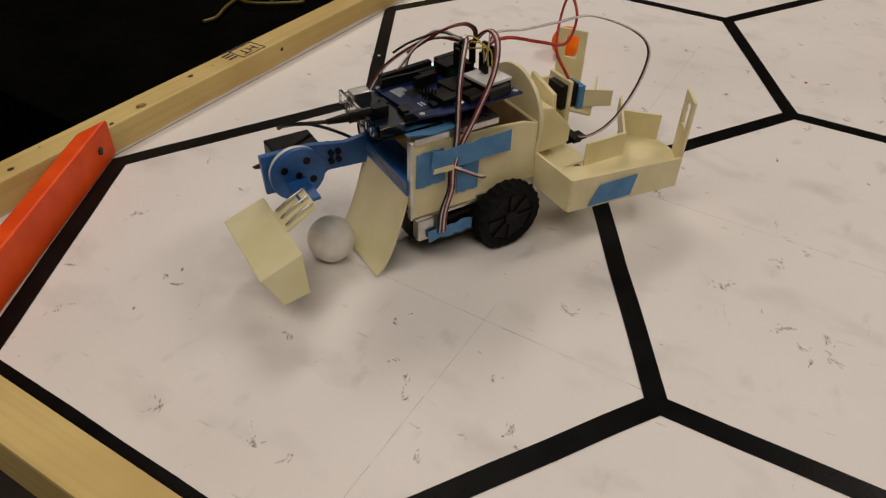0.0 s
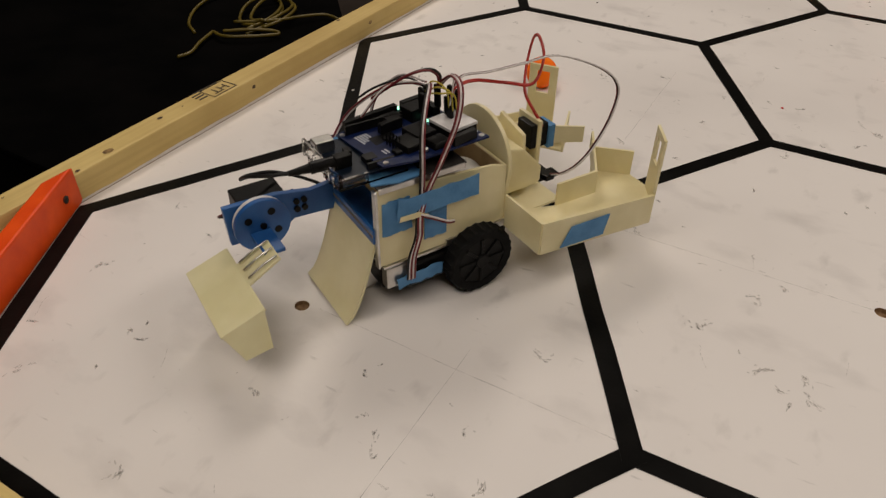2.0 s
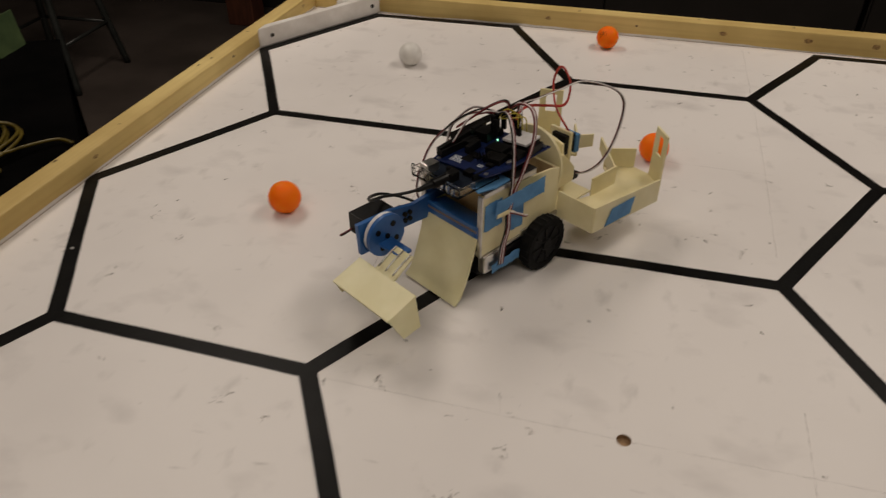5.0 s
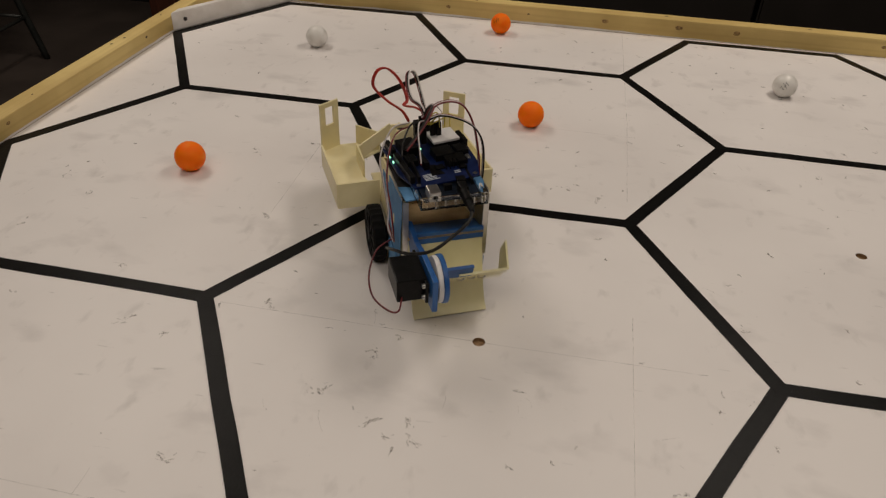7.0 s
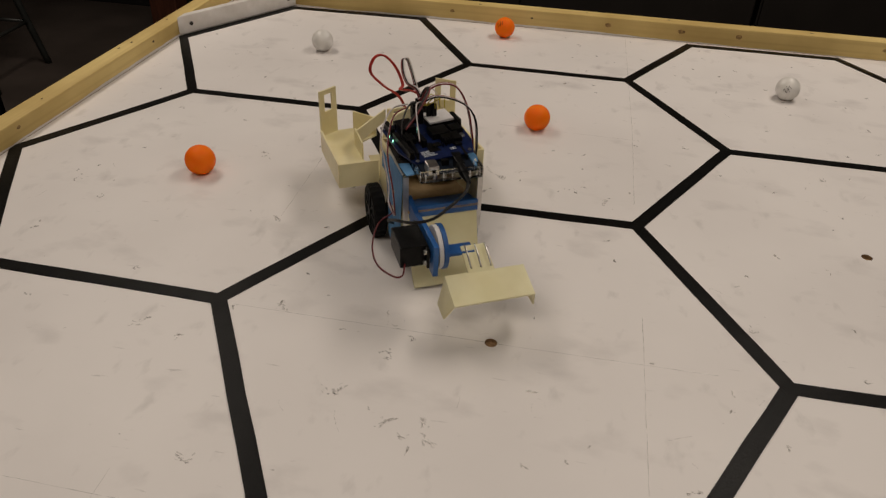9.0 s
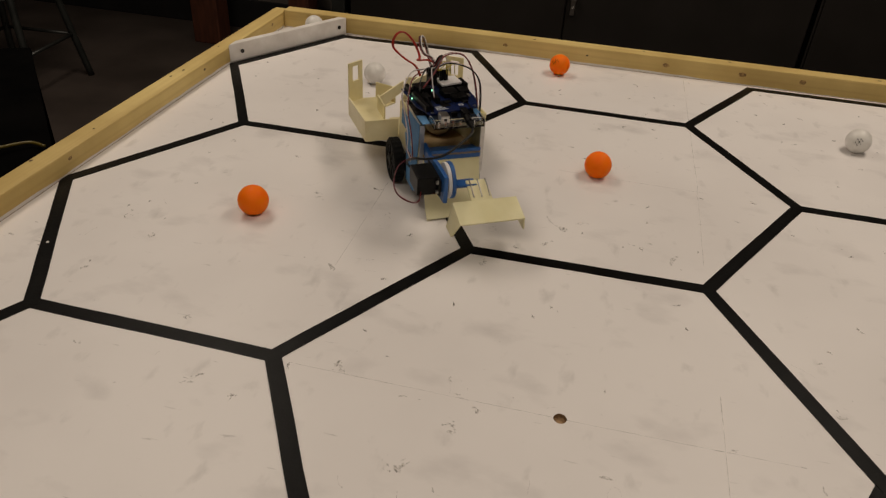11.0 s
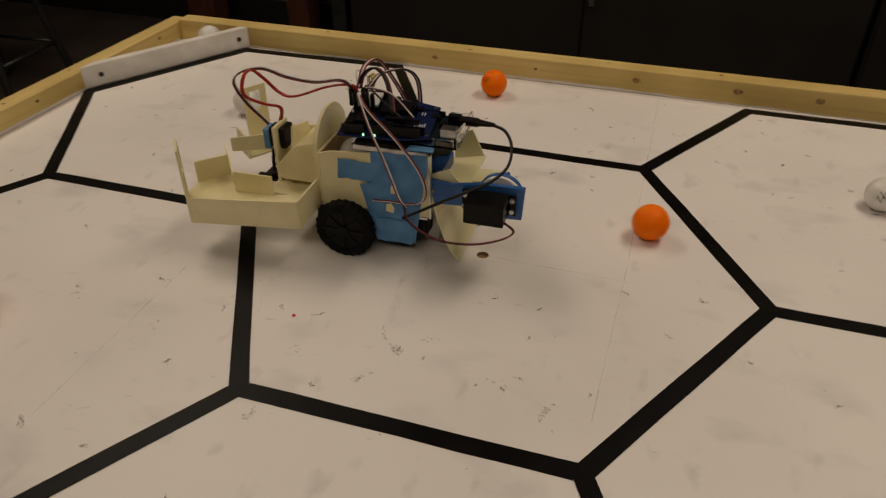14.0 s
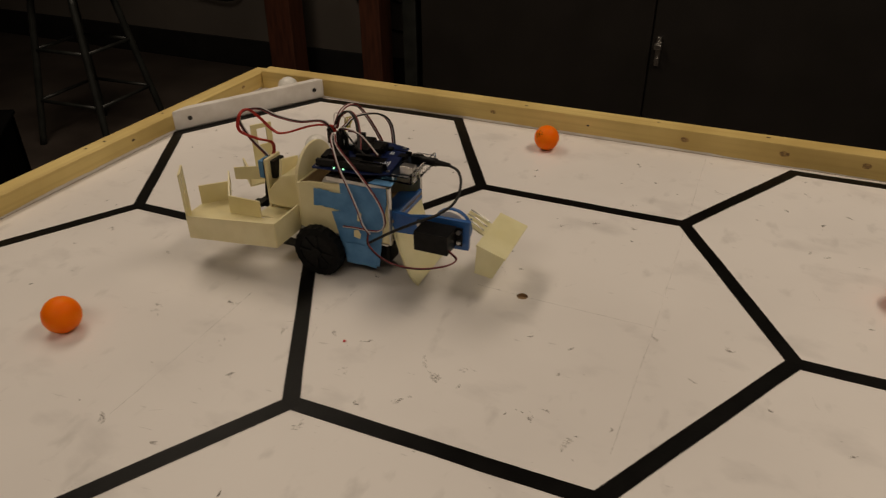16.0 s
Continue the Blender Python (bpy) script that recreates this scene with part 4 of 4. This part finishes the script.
part("usb_mouth", box(0.1176, 0.1181, -0.0220, -0.0150, 0.1445, 0.1502), WHITE_PLASTIC, mcu)
part("usb_slot", box(0.1182, 0.1186, -0.0205, -0.0165, 0.1458, 0.1490), BLACK, mcu)
part("power_socket", soften(box(0.100, 0.114, 0.008, 0.017, 0.1423, 0.1530), 0.001), BLACK, mcu)
for x0, x1, y0, y1, h in ((0.03, 0.085, -0.028, -0.0255, 0.0105), (0.03, 0.092, 0.0265, 0.029, 0.0055), (0.05, 0.072, -0.01, 0.004, 0.004), (0.094, 0.099, -0.004, 0.004, 0.006), (0.080, 0.090, 0.012, 0.022, 0.005)):
    part("header" if x1 - x0 > 0.05 else "chip", box(x0, x1, y0, y1, 0.1422, 0.1422 + h), BLACK, mcu)

shield = part("shield_board", prism([(-0.006, -0.044, 0.1545), (0.058, -0.046, 0.1545), (0.090, -0.039, 0.1545), (0.092, 0.032, 0.1545), (0.064, 0.042, 0.1545), (-0.004, 0.049, 0.1545)], (0, 0, 0.0017)), PCB, robot, "dark blue shield board with white print")
TOP = 0.1563
shield.matrix_local = Matrix.Translation((0.04, 0.045, 0.151)) @ pose(0, 0, 0, 9) @ Matrix.Translation((-0.04, -0.045, -0.151)) @ Matrix.Translation((0.04, -0.030, 0.1560)) @ pose(0, 0, 0, -6, 1.5, 7) @ Matrix.Translation((-0.04, 0.030, -0.1555))
for x0, x1, y0, y1, h in (
    (0.028, 0.082, -0.041, -0.0355, 0.009), (-0.002, 0.022, -0.041, -0.0355, 0.009), (0.040, 0.062, -0.018, -0.012, 0.009),
    (0.006, 0.030, 0.0405, 0.0455, 0.0085), (0.000, 0.008, -0.030, -0.010, 0.0085), (0.010, 0.030, -0.030, -0.012, 0.011), (0.048, 0.066, 0.008, 0.030, 0.006), (0.030, 0.046, 0.026, 0.040, 0.006), (0.034, 0.050, -0.032, -0.020, 0.007),
):
    part("pin_header", soften(box(x0, x1, y0, y1, TOP, TOP + h), 0.0004, 1), BLACK, shield)
for x0, x1, y0, y1, h in ((0.030, 0.050, 0.000, 0.022, 0.0075), (0.058, 0.066, -0.006, 0.004, 0.002), (0.068, 0.074, 0.018, 0.026, 0.003)):
    part("chip", soften(box(x0, x1, y0, y1, TOP, TOP + h), 0.0005, 1), BLACK, shield)
part("metal_can", soften(box(0.050, 0.058, 0.033, 0.037, TOP, TOP + 0.003), 0.0006, 1), STEEL, shield)
for i in range(4):
    for j in range(2):
        part("pin", box(0.064 + 0.004 * j, 0.0648 + 0.004 * j, 0.004 + 0.0042 * i, 0.0048 + 0.0042 * i, TOP, TOP + 0.010), BLACK, shield)
for x, y in ((0.087, -0.034), (0.087, 0.029), (0.0, 0.044), (0.0, -0.040)):
    part("screw_hole", drum((x, y, TOP + 0.0004), (0, 0, 1), 0.0024, 0.0008, 16), STEEL, shield)
for k in range(5):
    w = rng.uniform(0.010, 0.018)
    part("print_bar", box(0.0705 + 0.0026 * k, 0.0716 + 0.0026 * k, -0.024, -0.024 + w, TOP, TOP + 0.0002), SILK, shield, "white print too small to read")
for k in range(2):
    part("print_bar", box(0.074 + 0.003 * k, 0.0753 + 0.003 * k, 0.010, 0.017, TOP, TOP + 0.0002), SILK, shield)
for k in range(3):
    part("print_bar", box(-0.003, -0.0018, 0.004 + 0.012 * k, 0.013 + 0.012 * k, TOP, TOP + 0.0002), SILK, shield)
for x, y in ((0.022, -0.043), (0.034, -0.043), (0.018, -0.006)):
    part("indicator_led", drum((x, y, TOP + 0.0012), (0, 0, 1), 0.0009, 0.002, 8), GREEN_LED, shield, "lit green indicator")
bb = part("breadboard", soften(box(-0.001, 0.026, 0.007, 0.037, TOP + 0.0002, TOP + 0.0075), 0.0006), BLACK, shield, "black side of the small breadboard")
part("breadboard_top", soften(box(-0.0015, 0.0265, 0.0065, 0.0375, TOP + 0.0077, TOP + 0.0105), 0.0006), WHITE_PLASTIC, bb, "white breadboard face")
for x, y, h in ((0.020, -0.010, 0.020), (0.024, -0.004, 0.018), (0.016, -0.008, 0.022), (0.010, 0.012, 0.016), (0.012, 0.018, 0.016), (0.006, -0.006, 0.020), (-0.001, 0.003, 0.020), (-0.002, 0.010, 0.018)):
    part("plug", soften(box(x - 0.0018, x + 0.0018, y - 0.0030, y + 0.0030, TOP + 0.0106, TOP + 0.0106 + h), 0.0005, 1), BLACK, shield)


def wire(points, mat, r=0.0010, label=""):
    return part("wire", tube(points, r, 6, 8), mat, robot, label, smooth=True)


def ribbon(points, mats, gap, r=0.0009):
    """Wires that run side by side, offset along the vector gap."""
    for k, m in enumerate(mats):
        o = Vector(gap) * (k - (len(mats) - 1) / 2)
        wire([Vector(p) + o for p in points], m, r)


THREE = (MAROON_WIRE, WHITE_WIRE, BLACK_WIRE)
# two leads down the side with the masking tape
ribbon([(0.018, -0.006, 0.182), (0.026, 0.012, 0.191), (0.044, 0.036, 0.188), (0.054, 0.048, 0.172), (0.056, 0.051, 0.140), (0.056, 0.0495, 0.118), (0.060, 0.0505, 0.098), (0.062, 0.052, 0.080), (0.069, 0.0525, 0.060), (0.070, 0.051, 0.036)], (MAROON_WIRE, WHITE_WIRE, BLACK_WIRE), (0.0018, 0, 0), 0.0010)
ribbon([(0.006, -0.006, 0.180), (0.006, 0.014, 0.196), (0.012, 0.036, 0.196), (0.022, 0.048, 0.176), (0.038, 0.051, 0.146), (0.050, 0.0495, 0.120), (0.058, 0.0508, 0.098), (0.060, 0.0525, 0.080), (0.066, 0.053, 0.060), (0.067, 0.052, 0.036)], (MAROON_WIRE, WHITE_WIRE, MAROON_WIRE), (0.0019, 0, 0), 0.0010)
ribbon([(0.058, 0.0515, 0.100), (0.046, 0.052, 0.093), (0.032, 0.052, 0.084), (0.022, 0.047, 0.078)], (MAROON_WIRE, WHITE_WIRE), (0, 0, 0.0018))
# leads down the other side
ribbon([(0.010, -0.020, 0.178), (0.022, -0.042, 0.178), (0.038, -0.058, 0.156), (0.048, -0.057, 0.130), (0.057, -0.054, 0.100), (0.064, -0.056, 0.082), (0.070, -0.0515, 0.068)], (MAROON_WIRE, WHITE_WIRE), (0.0012, 0, 0.0010), 0.0009)
ribbon([(0.068, -0.0515, 0.070), (0.080, -0.072, 0.065), (0.112, -0.086, 0.058), (0.150, -0.089, 0.060), (0.180, -0.080, 0.065), (0.192, -0.072, 0.072), (0.180, -0.066, 0.078)], (BLACK_WIRE, MAROON_WIRE), (0.0010, 0, 0.0010), 0.0009)
ribbon([(0.012, -0.018, 0.176), (0.030, -0.042, 0.172), (0.066, -0.057, 0.148), (0.089, -0.057, 0.115), (0.094, -0.056, 0.090), (0.082, -0.0535, 0.076), (0.050, -0.0515, 0.073), (0.032, -0.049, 0.070)], (WHITE_WIRE, MAROON_WIRE), (0.0014, 0, 0.0010))
# thick loops over the board
ribbon([(0.006, -0.004, 0.178), (0.010, 0.000, 0.192), (0.022, 0.002, 0.200), (0.036, -0.006, 0.195), (0.047, -0.020, 0.181), (0.054, -0.034, 0.168)], (BLACK_WIRE, BLACK_WIRE, MAROON_WIRE), (0.0015, 0.0006, 0), 0.0011)
ribbon([(0.014, -0.006, 0.180), (0.028, -0.014, 0.184), (0.050, -0.020, 0.181), (0.072, -0.022, 0.160)], (MAROON_WIRE, WHITE_WIRE), (0, 0, 0.0014), 0.0008)
wire([(0.018, -0.006, 0.180), (0.028, -0.022, 0.185), (0.050, -0.036, 0.176), (0.066, -0.041, 0.167)], BLACK_WIRE)
for k in range(3):
    y = 0.004 + 0.006 * k
    wire([(0.020, -0.004 + 0.002 * k, 0.178), (0.018, y, 0.190 - 0.003 * k), (0.010, y + 0.008, 0.184), (0.008, y + 0.010, 0.168)], YELLOW_WIRE, 0.0007)
wire([(0.004, -0.004, 0.180), (0.000, 0.006, 0.193), (0.006, 0.016, 0.186), (0.010, 0.018, 0.172)], WHITE_WIRE, 0.0007)
# leads to the rear servo
ribbon([(0.000, 0.004, 0.170), (-0.006, 0.002, 0.178), (-0.030, -0.004, 0.176), (-0.068, -0.009, 0.1626), (-0.091, 0.000, 0.160), (-0.106, -0.006, 0.178), (-0.111, -0.020, 0.192), (-0.1145, -0.032, 0.188), (-0.114, -0.037, 0.170), (-0.100, -0.023, 0.156), (-0.090, -0.008, 0.147), (-0.094, 0.001, 0.133), (-0.1027, 0.0066, 0.117)], (RED_WIRE, RED_WIRE), (0.0014, 0.0014, 0), 0.0012)
ribbon([(-0.002, 0.002, 0.170), (-0.014, -0.002, 0.184), (-0.045, -0.005, 0.180), (-0.080, -0.002, 0.181), (-0.113, 0.006, 0.184), (-0.152, 0.022, 0.169), (-0.168, 0.031, 0.150), (-0.158, 0.037, 0.124), (-0.137, 0.041, 0.100), (-0.123, 0.038, 0.084), (-0.117, 0.026, 0.070), (-0.117, 0.010, 0.060)], (MAROON_WIRE, BLACK_WIRE, WHITE_WIRE), (0.0004, 0.0016, 0.0006), 0.00085)
# power plug and its cable
plug = part("power_plug", drum((0.122, 0.0115, 0.1478), (1, -0.05, 0), 0.0050, 0.022, 18), BLACK, robot)
part("plug_sleeve", drum((0.141, 0.0103, 0.1478), (1, -0.05, 0), 0.0042, 0.020, 16, None, 0.0022), BLACK, plug)
wire([(0.148, 0.010, 0.1478), (0.164, 0.002, 0.146), (0.175, -0.016, 0.139), (0.176, -0.036, 0.126), (0.163, -0.054, 0.116), (0.138, -0.065, 0.105), (0.108, -0.066, 0.087), (0.084, -0.060, 0.069), (0.066, -0.051, 0.054)], BLACK_WIRE, 0.0017)

# scoop arm: beam, servo and pulley
ARM_Y = -0.034
bm = prism([(0.084, ARM_Y, 0.070), (0.136, ARM_Y, 0.0735), (0.150, ARM_Y, 0.064), (0.194, ARM_Y, 0.066), (0.196, ARM_Y, 0.104), (0.150, ARM_Y, 0.103), (0.118, ARM_Y, 0.097), (0.084, ARM_Y, 0.1005)], (0, -0.0055, 0))
part("arm_beam", soften(bm, 0.0008), BLUE_PRINT, robot, "blue printed beam")
servo = part("scoop_servo", soften(box(0.1385, 0.1805, ARM_Y - 0.037, ARM_Y - 0.007, 0.0730, 0.0975), 0.0012), BLACK, robot, "black standard servo")
for x0, x1 in ((0.1305, 0.1382), (0.1808, 0.1880)):
    part("servo_ear", soften(box(x0, x1, ARM_Y - 0.0105, ARM_Y - 0.0075, 0.0735, 0.0970), 0.0006), BLACK, servo)
for x in (0.1342, 0.1843):
    for z in (0.0790, 0.0920):
        part("servo_screw", drum((x, ARM_Y - 0.0118, z), (0, 1, 0), 0.0027, 0.003, 14), STEEL, servo, "bright screw and washer")
bm = bmesh.new()
for k in range(4):
    drum((0.126 + 0.007 * (k % 2), ARM_Y + 0.001, 0.083 + 0.008 * (k // 2)), (0, 1, 0), 0.0028, 0.003, 12, bm)
part("beam_screw", bm, BLACK, robot)

# ---------------------------------------------------------------- scoop, turning on the servo
PIVOT = Vector((0.1680, -0.0255, 0.0855))
scoop = new("scoop")
scoop.parent = robot
scoop.matrix_local = Matrix.Translation(PIVOT)
YL, YR = 0.0605 + 0.024, -0.0275 + 0.024
A, B, C, D = (0.032, -0.0155), (0.069, -0.0275), (0.0605, -0.0540), (0.0275, -0.0500)


def pt(q, y):
    return Vector((q[0], y, q[1]))


n_in = Vector((B[1] - A[1], 0, A[0] - B[0])).normalized() * 0.0024
part("scoop_plate", soften(prism([pt(A, YR), pt(B, YR), pt(B, YL), pt(A, YL)], n_in), 0.0007), CREAM_OLD, scoop, "cream scoop plate")
for y, s in ((YR, -1), (YL, 1)):
    flare = 0.007 * s
    a, b = pt(A, y) + n_in * 0.2, pt(B, y) + n_in * 0.2
    c, d = pt(C, y + flare), pt(D, y + flare)
    a2, b2 = a.lerp(b, 0.02), a.lerp(b, 0.98)
    part("scoop_flap", soften(prism([a2, b2, c.lerp(d, 0.16), d.lerp(c, 0.16)], (0, -0.0024 * s, 0)), 0.0006), CREAM_OLD, scoop, "cream side flap")
n2 = Vector((-A[1], 0, A[0])).normalized() * 0.0022
root, tip = (0.004, -0.001), (0.0345, -0.0165)
part("scoop_neck", soften(prism([pt(root, 0.022), pt(tip, 0.022), pt(tip, 0.052), pt(root, 0.050)], -n2), 0.0006), CREAM_OLD, scoop, "pale neck of the scoop")
part("horn_bracket", soften(box(-0.006, 0.012, 0.004, 0.036, -0.0075, -0.004), 0.0008), BLUE_PRINT, scoop, "blue bracket")
for y in (0.026, 0.037, 0.048):
    a, b = pt((0.006, 0.001), y), pt((0.031, -0.0118), y)
    part("pin", tube([a, a.lerp(b, 0.5) + Vector((0, 0, 0.0012)), b], 0.0010, 6, 4), STEEL, scoop, "bright wire pin", smooth=True)
disc = part("pulley", soften(drum((0, 0.0015, 0), (0, 1, 0), 0.0245, 0.005, 48), 0.0008), BLUE_PRINT, scoop, "round blue printed pulley")
for a in (0.6, 2.2, 3.7, 5.2):
    part("disc_hole", drum((0.0145 * math.cos(a), 0.0043, 0.0145 * math.sin(a)), (0, 1, 0), 0.0033, 0.0008, 14), BLACK, disc)
part("hub_screw", drum((0, 0.0045, 0), (0, 1, 0), 0.003, 0.0016, 12), BLACK, disc)
part("pulley_ring", soften(drum((0, -0.0037, 0), (0, 1, 0), 0.0235, 0.005, 48), 0.0008), WHITE_PLASTIC, scoop, "white ring behind the pulley")
part("servo_shaft", drum((0, -0.009, 0), (0, 1, 0), 0.004, 0.008, 16), STEEL, scoop)


# ---------------------------------------------------------------- wheels
WHEEL_R = 0.0340


def wheel(s):
    w = new("wheel")
    w.parent = robot
    w.matrix_local = pose(0, s * 0.0540 - (0.004 if s < 0 else 0), WHEEL_R)
    bm = bmesh.new()
    n, prof = 72, ((0.0240, -0.007), (0.0312, -0.0078), (0.0328, -0.0062), (0.0328, 0.0062), (0.0312, 0.0078), (0.0240, 0.007))
    rings = []
    for k in range(n):
        a = 2 * math.pi * k / n
        lug = 0.0013 if k % 3 == 0 else 0.0
        rings.append([bm.verts.new(((r + (lug if r > 0.0315 else 0)) * math.cos(a), y, (r + (lug if r > 0.0315 else 0)) * math.sin(a))) for r, y in prof])
    for k in range(n):
        p, q = rings[k], rings[(k + 1) % n]
        for i in range(len(prof)):
            j = (i + 1) % len(prof)
            bm.faces.new((p[i], p[j], q[j], q[i]))
    part("tyre", bm, RUBBER, w, "black ribbed rubber tyre")
    hub = part("rim", soften(drum((0, 0, 0), (0, 1, 0), 0.0242, 0.012, 40), 0.0012), HUB, w)
    for k in range(8):
        a = 2 * math.pi * k / 8
        part("spoke", soften(prism([(0.007, s * 0.0061, -0.0014), (0.0235, s * 0.0061, -0.0018), (0.0235, s * 0.0061, 0.0018), (0.007, s * 0.0061, 0.0014)], (0, s * 0.0016, 0)), 0.0003, 1), HUB, hub).matrix_local = pose(0, 0, 0, 0, math.degrees(a), 0)
    part("axle_cap", soften(drum((0, s * 0.0070, 0), (0, 1, 0), 0.0070, 0.004, 24), 0.0008), HUB, hub)
    return w


wheels = [wheel(1), wheel(-1)]


# ---------------------------------------------------------------- what moves
# seconds, place of the axle's middle, heading in degrees
DRIVE = [
    (0, 0.0719, -0.3994, 242.2),
    (2, 0.0719, -0.3994, 242.2),
    (2.5, 0.1021, -0.3478, 241.3),
    (3, 0.1443, -0.2805, 240.4),
    (3.5, 0.1825, -0.2141, 240.2),
    (4, 0.2192, -0.1449, 240.2),
    (4.5, 0.2549, -0.0699, 240.0),
    (5, 0.2933, -0.0035, 239.1),
    (5.2, 0.3015, 0.0125, 244.5),
    (6, 0.3240, 0.0020, 272.0),
    (6.6, 0.3470, -0.0730, 294.8),
    (7.3, 0.3663, -0.1312, 296.1),
    (8.2, 0.3663, -0.1312, 296.1),
    (9, 0.3330, -0.0660, 297.5),
    (10.3, 0.2560, 0.0960, 299.2),
    (10.5, 0.2462, 0.1156, 299.4),
    (11, 0.2065, 0.1841, 299.5),
    (11.5, 0.1713, 0.2438, 305.0),
    (12, 0.1510, 0.2700, 332.5),
    (12.5, 0.1898, 0.2729, 361.9),
    (13, 0.2661, 0.2810, 362.6),
    (13.5, 0.3047, 0.2848, 362.2),
    (14, 0.3087, 0.2836, 362.1),
    (14.5, 0.3094, 0.2817, 361.9),
    (15, 0.3090, 0.2846, 361.7),
    (15.5, 0.2868, 0.2819, 361.9),
    (16, 0.2043, 0.2763, 360.9),
]
# seconds, degrees by which the scoop is swung back under its pivot
SWING = [
    (0.0, 2), (0.1, 7), (0.2, 28), (0.3, 58), (0.4, 82), (0.5, 102), (0.6, 130), (0.7, 146), (0.8, 150), (1.0, 150), (1.1, 147), (1.2, 122),
    (1.3, 96), (1.4, 72), (1.5, 46), (1.6, 24), (1.7, 9), (1.8, 1), (2.0, 0), (5.2, 0), (6.4, 0), (6.7, 50), (7.0, 115), (7.2, 148), (7.8, 150), (7.9, 124), (8.0, 58), (8.1, 20), (8.2, 3), (8.3, 0),
    (13.2, 0), (13.3, 5), (13.4, 25), (13.5, 64), (13.6, 116), (13.7, 146), (13.8, 150), (14.5, 150), (14.6, 122), (14.7, 76), (14.8, 26), (14.9, 2), (15.0, 0), (16.0, 0),
]


def place(t):
    for a, b in zip(DRIVE, DRIVE[1:]):
        if t <= b[0]:
            f = max(0.0, (t - a[0]) / (b[0] - a[0]))
            x, y, h = (a[k] + (b[k] - a[k]) * f for k in (1, 2, 3))
            return pose(x, y, 0.0010, 0, 0, h)
    return pose(*DRIVE[-1][1:3], 0.0010, 0, 0, DRIVE[-1][3])


def motions():
    walk(robot, [(t, pose(x, y, 0.0010, 0, 0, h)) for t, x, y, h in DRIVE])
    walk(scoop, [(t, Matrix.Translation(PIVOT) @ pose(0, 0, 0, 0, a, 0)) for t, a in SWING])
    # the wheels roll by the way that each one goes
    for w, s in zip(wheels, (1, -1)):
        rows, turned = [], 0.0
        steps = [k / 10 for k in range(0, 161)]
        for k, t in enumerate(steps):
            if k:
                p, q = place(steps[k - 1]), place(t)
                side_y = 0.0540 if s > 0 else -0.0580
                foot = Vector((0, side_y, 0))
                turned += (q @ foot - p @ foot).dot(p.to_3x3() @ Vector((1, 0, 0))) / WHEEL_R
            rows.append((t, pose(0, 0.0540 if s > 0 else -0.0580, WHEEL_R, 0, math.degrees(turned), 0)))
        walk(w, rows)
    inside = (-0.0085, 0.010, 0.0892)
    lift = [(0.30, 0.150, 0.0214), (0.40, 0.135, 0.036), (0.5, 0.128, 0.062), (0.6, 0.128, 0.098), (0.7, 0.118, 0.122), (0.8, 0.098, 0.122), (0.9, 0.070, 0.112), (1.1, 0.020, 0.1000), (1.3, inside[0], inside[2])]
    rows = [(0.0, pose(-0.003, -0.530, BALL_R + 0.0004, 0, 0, -90)), (0.22, pose(-0.003, -0.530, BALL_R + 0.0004, 0, 0, -90))]
    rows += [(t, place(t) @ pose(x, 0.004 + 0.002 * t, z, 0, -60 * (t - 0.3) / 0.4, -330)) for t, x, z in lift]
    rows += [(t, place(t) @ pose(*inside, 0, -150, -330)) for t in [1.5 + 0.25 * k for k in range(59)]]
    walk(carried_ball, rows)
    track = [(0.0, 0.459, 0.270), (12.6, 0.462, 0.271), (12.7, 0.474, 0.276), (13.0, 0.506, 0.293), (13.3, 0.541, 0.325), (13.7, 0.597, 0.346), (14.0, 0.635, 0.364), (14.5, 0.697, 0.388), (15.0, 0.759, 0.412), (15.5, 0.821, 0.420), (16.0, 0.881, 0.428)]
    rows, turned, last = [(0.0, Matrix.Translation((0.459, 0.270, BALL_R + 0.0004 - SEAT))), (12.6, Matrix.Translation((0.459, 0.270, BALL_R + 0.0004 - SEAT)))], 0.0, (0.459, 0.270)
    for k in range(127, 161):
        t = k / 10
        a, b = next((a, b) for a, b in zip(track, track[1:]) if t <= b[0])
        f = (t - a[0]) / (b[0] - a[0])
        x, y = a[1] + (b[1] - a[1]) * f, a[2] + (b[2] - a[2]) * f
        turned += Vector((x - last[0], y - last[1])).length / BALL_R
        rows.append((t, Matrix.Translation((x, y, BALL_R + 0.0004)) @ Matrix.Rotation(turned, 4, Vector((-0.5, 0.86, 0)))))
        last = (x, y)
    walk(rolling_ball, rows)


motions()
